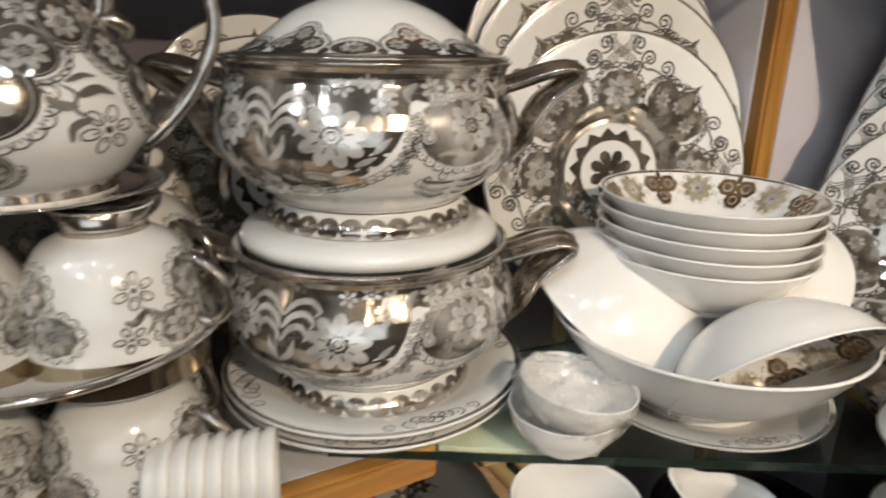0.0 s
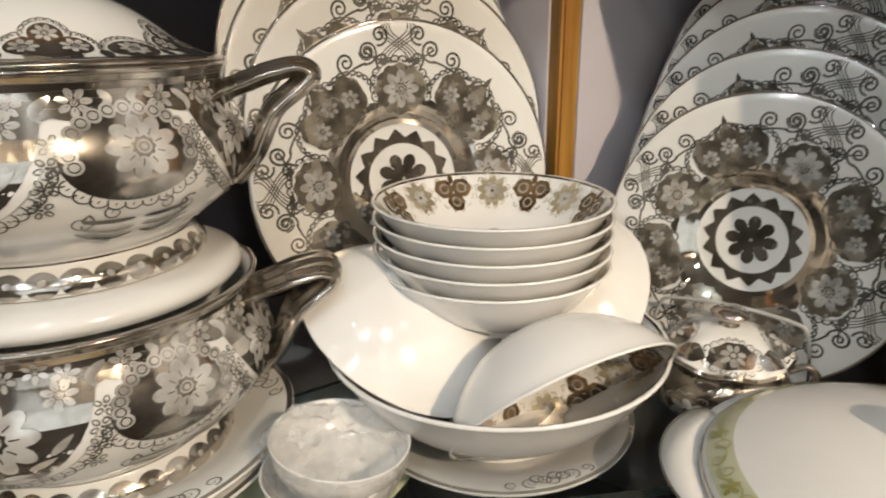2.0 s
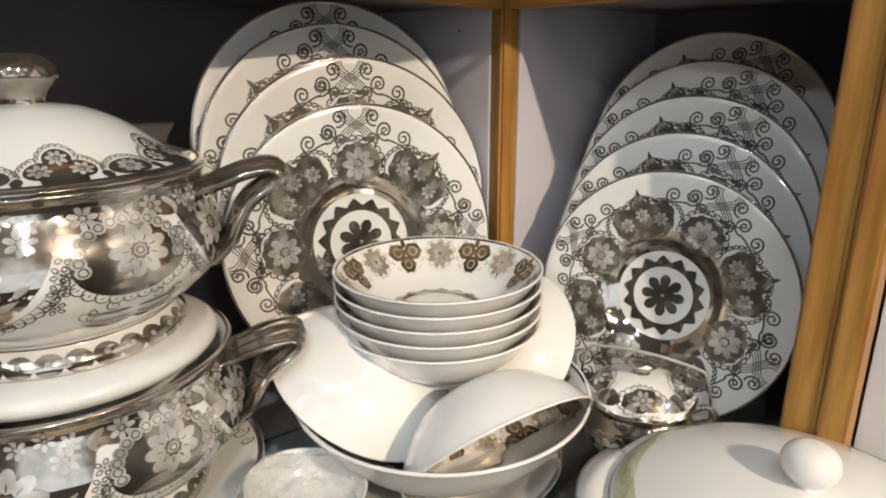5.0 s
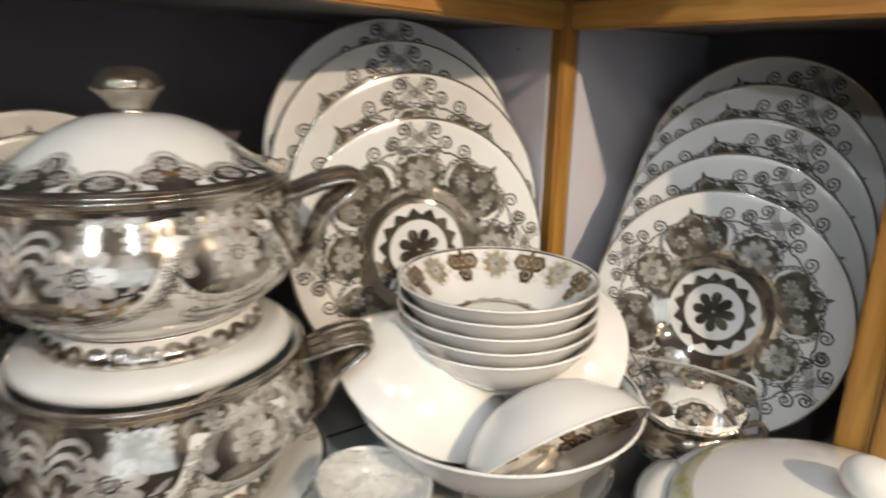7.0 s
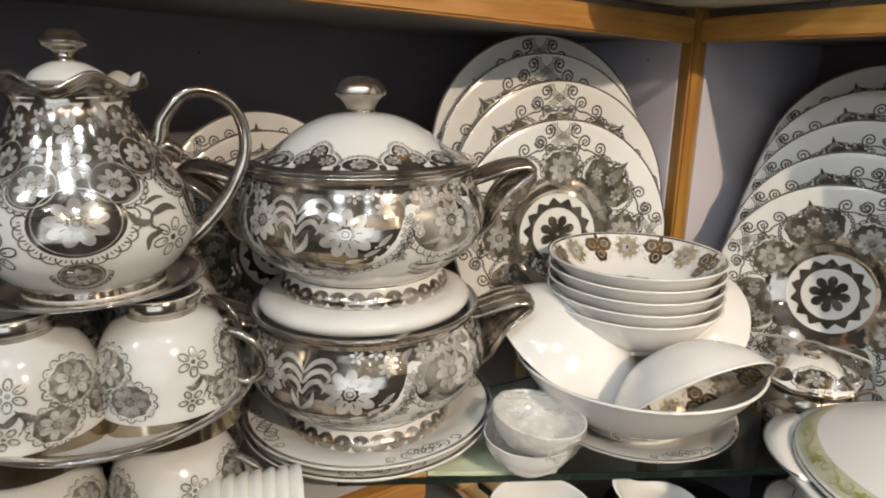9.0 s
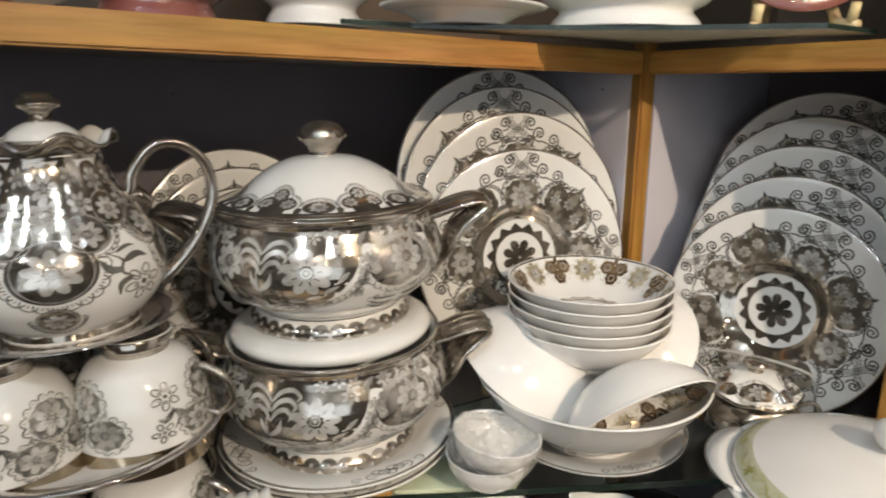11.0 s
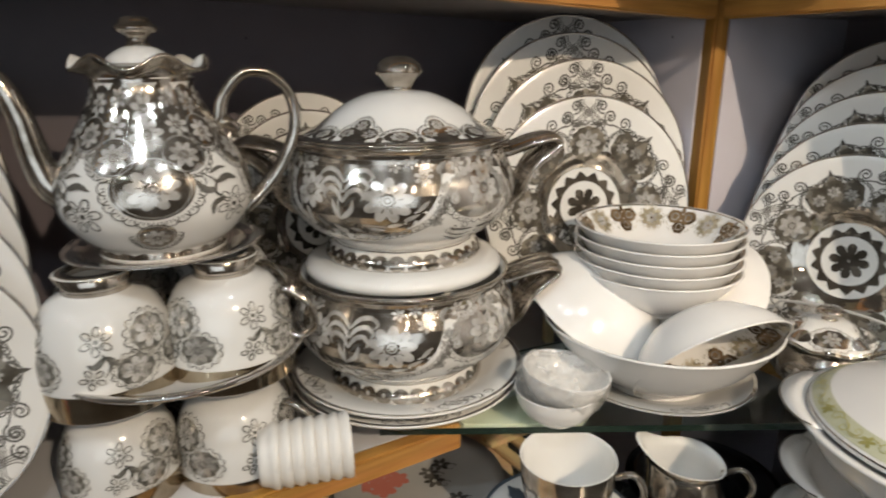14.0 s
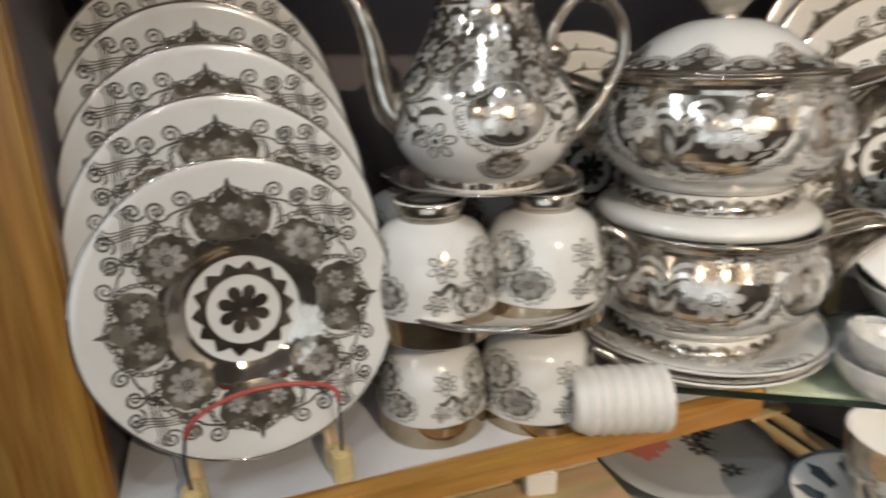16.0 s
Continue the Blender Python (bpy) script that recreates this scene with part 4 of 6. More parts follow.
def make_tureen(m, with_lid, label):
    ob = base("soup_tureen", m, label, "tureen", "stacked tureens")
    outer = smooth_profile(BODY, 4)
    v, f = lathe(outer + INNER, 80)
    child(mesh_object("bowl", v, f, WHITE), ob)
    tureen_ornament(ob, outer, 0.112, -1.97 * 0.112)
    v, f = lathe([(0.1110, 0.1295), (0.1130, 0.1305), (0.1137, 0.1322), (0.1128, 0.1338), (0.1100, 0.1338), (0.1095, 0.1326)], 80)
    child(mesh_object("silver_rim", v, f, SILVER), ob, "polished silver rim")
    for w in (0, 180):
        pts = [(0.104, 0, 0.112), (0.121, 0, 0.118), (0.141, 0, 0.1255), (0.159, 0, 0.1285), (0.166, 0, 0.1225), (0.154, 0, 0.112), (0.141, 0, 0.101), (0.133, 0, 0.087), (0.125, 0, 0.070), (0.110, 0, 0.052)]
        v, f = strap(pts, [0.022, 0.025, 0.028, 0.028, 0.029, 0.031, 0.032, 0.031, 0.027, 0.020], 0.0078)
        handle = mesh_object("handle", v, f, SILVER)
        handle.matrix_basis = pose(0, 0, 0, 0, 0, w)
        child(handle, ob, "fluted silver strap handle")
    if with_lid:
        lid_prof = smooth_profile([(0.1115, 0.1345), (0.1075, 0.1369), (0.0970, 0.1404), (0.0865, 0.1457), (0.0775, 0.1528), (0.0665, 0.1622), (0.0520, 0.1718), (0.0320, 0.1801), (0.012, 0.1832)], 4)
        v, f = lathe(lid_prof + [(0.0, 0.1834), (0.0, 0.1765), (0.045, 0.1664), (0.080, 0.1384), (0.105, 0.1334)], 72, closed=True)
        lid = child(mesh_object("lid", v, f, WHITE), ob, "white domed lid with a silver border")
        surf, length = wrap(lid_prof, 0.09)
        rim, dots, white, veins, lace = Deco(surf, 0.0004), Deco(surf, 0.0005), Deco(surf, 0.0008), Deco(surf, 0.0011), Deco(surf, 0.0004)
        around = 2 * math.pi * 0.09
        for v0, v1 in ((0.0005, 0.0055), (0.0055, 0.010)):
            pts, faces = [], []
            for i in range(97):
                pts += [(around * i / 96, v0), (around * i / 96, v1)]
                if i:
                    faces.append((2 * i - 2, 2 * i, 2 * i + 1, 2 * i - 1))
            rim.put(pts, faces)
        for k in range(7):
            u = around * (k + 0.72) / 7
            for w, q, size in ((0, 0.0365, 0.0092), (-0.0105, 0.0245, 0.0098), (0.0105, 0.0245, 0.0098), (0.0, 0.0215, 0.0110), (0, 0.014, 0.012)):
                dots.blob(u + w, q, size, size * 0.92, 0, 22, 2)
            daisy(white, veins, u, 0.0365, 0.0070, 7, 0.3)
            for w in (-1, 1):
                daisy(white, veins, u + w * 0.0115, 0.0245, 0.0072, 7, 0)
                lace.lace(u + w * 0.0105, 0.0245, 0.0112, 0.0108, math.pi / 2 - w * 1.7, math.pi / 2 - w * 0.3, 5, 0.0030, 0.0007)
            lace.lace(u, 0.0365, 0.0106, 0.0100, -0.2, math.pi + 0.2, 9, 0.0030, 0.0007)
            g = u + around / 14
            dots.blob(g, 0.0195, 0.0145, 0.0098, 0, 26, 2)
            daisy(white, veins, g, 0.0200, 0.0085, 8, 0, 0.20)
            lace.lace(g, 0.0195, 0.0158, 0.0112, 0.05, math.pi - 0.05, 11, 0.0030, 0.0007)
            for w in (-1, 1):
                dots.blob(g + w * 0.0175, 0.0145, 0.0032, 0.0055, 0, 8, 1)
        v, f = lathe([(0.1075, 0.1343), (0.1112, 0.1342), (0.1122, 0.1353), (0.1114, 0.1366), (0.1080, 0.1382), (0.1070, 0.1377)], 80)
        child(mesh_object("lid_edge", v, f, SILVER), lid)
        child(mesh_object("silver_border", rim.verts, rim.faces, SILVER), lid)
        tagged(child(mesh_object("clover_border", dots.verts, dots.faces, SILVER), lid), kind="stuff")
        tagged(child(mesh_object("blossom_border", white.verts, white.faces, VEIL), lid), kind="stuff")
        tagged(child(mesh_object("vein_pattern", veins.verts, veins.faces, SILVER), lid), kind="stuff")
        tagged(child(mesh_object("lace_fringe", lace.verts, lace.faces, GREYLINE), lid), kind="stuff")
        v, f = lathe(smooth_profile([(0.0, 0.1799), (0.0135, 0.1812), (0.0132, 0.1855), (0.0165, 0.1922), (0.0238, 0.2000), (0.0244, 0.2039), (0.0210, 0.2112), (0.0120, 0.2174), (0.0, 0.2191)], 3), 32, closed=False)
        child(mesh_object("knob", v, f, SILVER), lid, "round silver knob")
    return ob


TUREEN = (-0.062, 0.492)
UNDER = GLASS_TOP + 0.0255
make_tureen(pose(*TUREEN, 1.3815, 0, 0, 5) @ Matrix.Diagonal((1.03, 1.03, 0.968, 1)), True, "silver and white lidded soup tureen stacked on another")
lower_tureen = make_tureen(pose(*TUREEN, UNDER, 0, 0, 5) @ Matrix.Diagonal((1.06, 1.06, 1.0, 1)), False, "silver and white open soup tureen holding another on top")
v, f = lathe(smooth_profile([(0.060, 0.0), (0.100, 0.0005), (0.1065, 0.003), (0.1085, 0.0075), (0.106, 0.0125), (0.099, 0.0158), (0.088, 0.0172), (0.06, 0.0172)], 3), 72)
spacer = mesh_object("cover_plate", v, f, WHITE)
spacer.matrix_world = pose(*TUREEN, 1.3632) @ Matrix.Diagonal((1.02, 1.02, 1.05, 1))
tagged(spacer, "plain white cover plate between the two tureens", "plate")


def make_soup_plate(m, s, label, group, mat=WHITE, pattern=True):
    """A deep plate, seen flat."""
    ob = base("soup_plate", m, label, "plate", group)
    out = smooth_profile([(0.060, 0.0), (0.068, 0.0), (0.070, 0.004), (0.092, 0.016), (0.110, 0.0195), (0.1285, 0.024)], 3)
    prof = out + [(0.1300, 0.0262), (0.1285, 0.0272), (0.112, 0.0235), (0.094, 0.0195), (0.074, 0.0075), (0.04, 0.0045), (0.0, 0.0045), (0.0, 0.002), (0.055, 0.002)]
    v, f = lathe([(r * s, z * s) for r, z in prof], 72)
    child(mesh_object("dish", v, f, mat), ob)

    def surf(x, y, h):
        r = math.hypot(x, y)
        z = 0.0235 + (r - 0.112) * 0.224 if r > 0.112 else 0.0235 - (0.112 - r) * 0.222
        return Vector((x * s, y * s, z * s + h))

    edge, line, dark = Deco(surf, 0.0003), Deco(surf, 0.0004), Deco(surf, 0.0005)
    edge.band(0.1245, 0.1268, 96)
    edge.band(0.1268, 0.1290, 96)
    if pattern:
        for k in range(4):
            a = 2 * math.pi * (k + 0.12) / 4
            for w, r, size in ((-0.16, 0.114, 0.008), (0.16, 0.114, 0.008), (-0.30, 0.116, 0.006), (0.30, 0.116, 0.006)):
                line.curl(r * math.cos(a + w), r * math.sin(a + w), size, a, 1 if w > 0 else -1, 1.4, 0.0014)
            for q in range(5):
                dark.ring((0.109 + 0.0035 * (q % 3)) * math.cos(a + 0.05 * (q - 2)), (0.109 + 0.0035 * (q % 3)) * math.sin(a + 0.05 * (q - 2)), 0.0055, 0.0012, 14)
    edge.make("silver_edge", BRIGHT, ob, "thin silver edge line")
    if pattern:
        line.make("scroll_pattern", GREYLINE, ob)
        dark.make("knot_pattern", GREYLINE, ob)
    return ob


p1 = make_soup_plate(pose(*TUREEN, GLASS_TOP + 0.0005), 1.05, "white soup plate with a silver edge under the tureens", "plates under the tureens")
copy_thing(p1, pose(TUREEN[0] + 0.002, TUREEN[1] - 0.002, GLASS_TOP + 0.0135, 0, 0, 20))

# ---------------------------------------------------------------- teapot and inverted cups
def make_teapot(m):
    ob = base("teapot", m, "white and silver lidded teapot standing on cups", "teapot")
    out = smooth_profile([(0.048, 0.0), (0.054, 0.001), (0.052, 0.008), (0.064, 0.018), (0.0775, 0.038), (0.0805, 0.058), (0.0755, 0.083), (0.062, 0.108), (0.0490, 0.132), (0.0415, 0.152), (0.0408, 0.163)], 4)
    v, f = lathe(out + [(0.0385, 0.163), (0.045, 0.125), (0.068, 0.07), (0.05, 0.02), (0.0, 0.016)], 72)
    child(mesh_object("pot", v, f, WHITE), ob)

    def ruffle(r, z, a):
        k = min(1.0, max(0.0, (z - 0.160) / 0.014))
        return r - 0.0020 * k * math.cos(6 * a + 0.9), z + 0.0062 * k * math.cos(6 * a + 0.9)

    v, f = lathe(smooth_profile([(0.0408, 0.1605), (0.0413, 0.164), (0.0440, 0.1685), (0.0490, 0.1715), (0.0535, 0.1735), (0.0548, 0.1755), (0.0536, 0.1772)], 3), 110, ruffle, False)
    child(mesh_object("ruffled_collar", v, f, SILVER), ob, "ruffled silver collar")
    v, f = lathe(smooth_profile([(0.0536, 0.1772), (0.0490, 0.1752), (0.0445, 0.1718), (0.0405, 0.1665), (0.0390, 0.160), (0.0384, 0.152)], 3), 110, ruffle, False)
    child(mesh_object("collar_inside", v, f, WHITE), ob, "white glazed inside of the collar")
    surf, length = wrap(out, 0.07)
    dark, white, line, ink = Deco(surf, 0.0005), Deco(surf, 0.0009), Deco(surf, 0.0006), Deco(surf, 0.0012)
    around = 2 * math.pi * 0.07
    for v0, v1 in ((0.001, 0.008), (0.008, 0.0145), (length - 0.004, length - 0.001)):
        pts, faces = [], []
        for i in range(97):
            pts += [(around * i / 96, v0), (around * i / 96, v1 + (0.002 * math.cos(i * 1.3) if v1 < 0.02 else 0))]
            if i:
                faces.append((2 * i - 2, 2 * i, 2 * i + 1, 2 * i - 1))
        dark.put(pts, faces)
    for k in range(4):
        u = around * k / 4
        for du, vv, size, petals, edge in ((0, 0.090, 0.029, 9, True), (0, 0.118, 0.026, 0, False), (0, 0.138, 0.024, 8, False), (0.027, 0.118, 0.019, 8, True), (-0.027, 0.118, 0.019, 8, True), (0.030, 0.146, 0.017, 7, False), (-0.030, 0.146, 0.017, 7, False), (0.0, 0.162, 0.022, 7, False), (0.055, 0.138, 0.018, 8, True), (0.055, 0.166, 0.017, 7, False), (0.028, 0.172, 0.015, 6, False), (-0.028, 0.172, 0.015, 6, False), (-0.002, 0.044, 0.015, 8, True)):
            dark.blob(u + du, vv, size, size * 0.94, 0.3, 36, 5)
            if petals:
                daisy(white, ink, u + du, vv - 0.001, size * 0.66, petals, 0.2, 0.19)
            if edge:
                white.ring(u + du, vv, size * 0.88, 0.0008, 30)
                line.lace(u + du, vv, size * 1.08, size * 1.02, -math.pi * 1.05, math.pi * 0.05, 13, size * 0.20, 0.0011)
        g = u + around / 8
        open_flower(line, g + 0.004, 0.066, 0.0160, 6, 0.2, 0.0012)
        line.stroke([(g - 0.002, 0.072), (g - 0.012, 0.080), (g - 0.010, 0.090), (g - 0.020, 0.098)], 0.0022)
        line.stroke([(g - 0.010, 0.082), (g - 0.020, 0.084), (g - 0.026, 0.094)], 0.0055)
        line.stroke([(g - 0.010, 0.088), (g + 0.002, 0.092), (g + 0.012, 0.088)], 0.0055)
        line.stroke([(g - 0.004, 0.074), (g - 0.014, 0.070), (g - 0.016, 0.060)], 0.0045)
        line.stroke([(g - 0.014, 0.097), (g - 0.004, 0.101), (g + 0.004, 0.100)], 0.0030)
    dark.make("silver_pattern", SILVER, ob, "silver lustre roses and bands")
    line.make("scroll_pattern", GREYLINE, ob, "thin grey sprays and lace")
    white.make("daisy_pattern", VEIL, ob)
    ink.make("vein_pattern", SILVER, ob)

    out = smooth_profile([(0.0382, 0.1660), (0.0353, 0.1690), (0.0286, 0.1745), (0.024, 0.1820), (0.014, 0.1885), (0.007, 0.1905)], 4)
    v, f = lathe(out + [(0.0, 0.1907), (0.0, 0.1860), (0.02, 0.1780), (0.0353, 0.1640)], 64)
    lid = child(mesh_object("lid", v, f, WHITE), ob, "white and silver lid inside the collar")
    v, f = lathe([(0.0388, 0.1655), (0.0357, 0.1698), (0.0294, 0.1746), (0.0296, 0.1754), (0.0361, 0.1708), (0.0395, 0.1662)], 64)
    child(mesh_object("silver_border", v, f, SILVER), lid)
    v, f = lathe(smooth_profile([(0.0, 0.1880), (0.010, 0.1895), (0.0085, 0.1940), (0.0095, 0.1990), (0.0160, 0.2025), (0.0170, 0.2065), (0.0125, 0.2100), (0.010, 0.2145), (0.0, 0.2160)], 3), 32, closed=False)
    child(mesh_object("knob", v, f, SILVER), lid, "turned silver knob")
    pts = smooth_line([(0.046, 0, 0.114), (0.058, 0, 0.122), (0.063, 0, 0.142), (0.082, 0, 0.164), (0.106, 0, 0.163), (0.123, 0, 0.142), (0.125, 0, 0.110), (0.111, 0, 0.076), (0.092, 0, 0.050), (0.070, 0, 0.030)], 6)
    v, f = tube(pts, [0.0065 - 0.0022 * math.sin(math.pi * i / (len(pts) - 1)) for i in range(len(pts))], 12, 1.25)
    child(mesh_object("handle", v, f, SILVER), ob, "large silver loop handle")
    v, f = tube([Vector((0.053, 0, 0.118)), Vector((0.064, 0, 0.120)), Vector((0.072, 0, 0.113)), Vector((0.070, 0, 0.104))], [0.006, 0.007, 0.006, 0.003], 10)
    child(mesh_object("handle_thumb_rest", v, f, SILVER), ob)
    pts = smooth_line([(-0.058, 0, 0.050), (-0.080, 0, 0.066), (-0.089, 0, 0.096), (-0.094, 0, 0.130), (-0.104, 0, 0.160), (-0.120, 0, 0.180)], 6)
    v, f = tube(pts, [0.018 - 0.0115 * (i / (len(pts) - 1)) ** 0.7 for i in range(len(pts))], 14, 1.0)
    child(mesh_object("spout", v, f, SILVER), ob, "curved silver spout")
    return ob


CUP_OUT = [(0.0215, 0.0), (0.0252, 0.0008), (0.0200, 0.010), (0.0225, 0.0135), (0.0330, 0.0200), (0.0408, 0.034), (0.0448, 0.053), (0.0458, 0.072), (0.0450, 0.0912)]


def make_cup(m, label, group, name="teacup", outside=WHITE, band=SILVER):
    """A rounded cup on a foot ring, standing on its rim when turned over."""
    ob = base(name, m, label, "cup", group)
    out = smooth_profile(CUP_OUT, 4)
    v, f = lathe(out + [(0.0440, 0.0919), (0.0437, 0.076), (0.0432, 0.056), (0.0400, 0.037), (0.032, 0.0235), (0.012, 0.0165), (0.0, 0.0160), (0.0, 0.010), (0.017, 0.009), (0.0185, 0.0)], 56)
    child(mesh_object("bowl", v, f, outside), ob)
    surf, length = wrap(out, 0.040)
    around = 2 * math.pi * 0.040
    silver, gold, line, pale, ink = Deco(surf, 0.0004), Deco(surf, 0.0005), Deco(surf, 0.0006), Deco(surf, 0.0009), Deco(surf, 0.0012)
    for deco, v0, v1 in ((silver, 0.0025, 0.0100), (silver, 0.010, 0.0165), (gold, length - 0.0200, length - 0.0100), (gold, length - 0.0100, length - 0.0006)):
        pts, faces = [], []
        for i in range(65):
            pts += [(around * i / 64, v0), (around * i / 64, v1)]
            if i:
                faces.append((2 * i - 2, 2 * i, 2 * i + 1, 2 * i - 1))
        deco.put(pts, faces)
    for k in range(3):
        u = around * k / 3
        for du, dv, size in ((0, 0.052, 0.0135), (-0.016, 0.070, 0.0115), (0.013, 0.073, 0.0110)):
            line.blob(u + du, dv, size, size * 0.9, 0.2, 32, 3, 9, 0.05)
            daisy(pale, ink, u + du, dv, size * 0.80, 7, 0.3, 0.21)
            line.lace(u + du, dv, size * 1.10, size * 1.00, -math.pi, math.pi, 14, size * 0.2, 0.0008)
        open_flower(line, u + 0.032, 0.050, 0.0095, 6, 0.4, 0.0009)
        open_flower(line, u + 0.036, 0.074, 0.0070, 5, 0.1, 0.0009)
        line.stroke([(u + 0.030, 0.058), (u + 0.026, 0.066), (u + 0.030, 0.074)], 0.0016)
        for w in (-1, 1):
            line.stroke([(u + 0.028, 0.060), (u + 0.028 + 0.006 * w, 0.066), (u + 0.028 + 0.010 * w, 0.064)], 0.0035)
    pale.make("rose_pattern", VEIL, ob)
    ink.make("vein_pattern", GREYLINE, ob)
    v, f = lathe([(0.0165, -0.0006), (0.0220, -0.0006), (0.0260, 0.0006), (0.0209, 0.0100), (0.0220, 0.0140), (0.0205, 0.0140), (0.0194, 0.0100), (0.0165, 0.0020)], 48)
    child(mesh_object("foot_ring", v, f, band), ob, "flared silver foot ring")
    silver.make("silver_foot_band", band, ob)
    gold.make("rim_band", BRONZE, ob, "brownish lustre band at the rim")
    line.make("flower_pattern", ASH, ob, "grey printed roses")
    pts = smooth_line([(0.040, 0, 0.060), (0.054, 0, 0.064), (0.064, 0, 0.054), (0.060, 0, 0.038), (0.046, 0, 0.028), (0.037, 0, 0.030)], 5)
    v, f = tube(pts, 0.0028, 8)
    child(mesh_object("handle", v, f, SILVER), ob, "silver loop handle")
    return ob


def make_saucer(m, s, label, group, mat=WHITE):
    ob = base("saucer", m, label, "saucer", group)
    out = [(0.032, 0.0), (0.036, 0.0), (0.038, 0.003), (0.060, 0.009), (0.0745, 0.0155)]
    prof = out + [(0.0758, 0.0172), (0.0745, 0.0182), (0.059, 0.0120), (0.036, 0.0060), (0.0, 0.0052), (0.0, 0.0022), (0.030, 0.0022)]
    v, f = lathe([(r * s, z * s) for r, z in prof], 64)
    child(mesh_object("dish", v, f, mat), ob)
    v, f = lathe([((r) * s, z * s) for r, z in ((0.0685, 0.0127), (0.0748, 0.0154), (0.0763, 0.0172), (0.0748, 0.0187), (0.062, 0.0136), (0.0622, 0.0130), (0.0744, 0.0180), (0.0756, 0.0172))], 64)
    child(mesh_object("silver_rim", v, f, BRIGHT), ob, "silver band along the edge")
    return ob


upside = Matrix.Rotation(math.pi, 4, "X")
CUPS = [(-0.322, 0.317), (-0.226, 0.361), (-0.362, 0.415), (-0.266, 0.458)]
BIGGER = Matrix.Diagonal((1.135, 1.135, 1.135, 1))
CUP_H = 0.0920 * 1.135
first = make_cup(pose(*CUPS[0], SHELF + CUP_H, 0, 0, 104) @ upside @ BIGGER, "white teacup with silver foot, turned upside down", "inverted teacups")
for k, (x, y) in enumerate(CUPS[1:]):
    copy_thing(first, pose(x, y, SHELF + CUP_H, 0, 0, (352, 110, 340)[k]) @ upside @ BIGGER)
TRAY = SHELF + CUP_H + 0.0005
make_saucer(pose(-0.270, 0.364, TRAY), 1.52, "large silver-edged saucer lying on inverted cups", "saucers between the cups")
for k, (x, y) in enumerate(CUPS):
    copy_thing(first, pose(x + 0.003, y + 0.002, TRAY + 0.0110 + CUP_H, 0, 0, (98, 358, 112, 345)[k]) @ upside @ BIGGER)
UP = TRAY + 0.0110 + CUP_H + 0.0005
make_saucer(pose(-0.279, 0.376, UP) @ Matrix.Diagonal((1, 1, 0.45, 1)), 1.16, "silver lustre saucer under the teapot", "saucers between the cups", SILVER)
make_teapot(pose(-0.280, 0.376, UP + 0.0034, 0, 0, 22) @ Matrix.Diagonal((1.03, 1.03, 0.95, 1)))

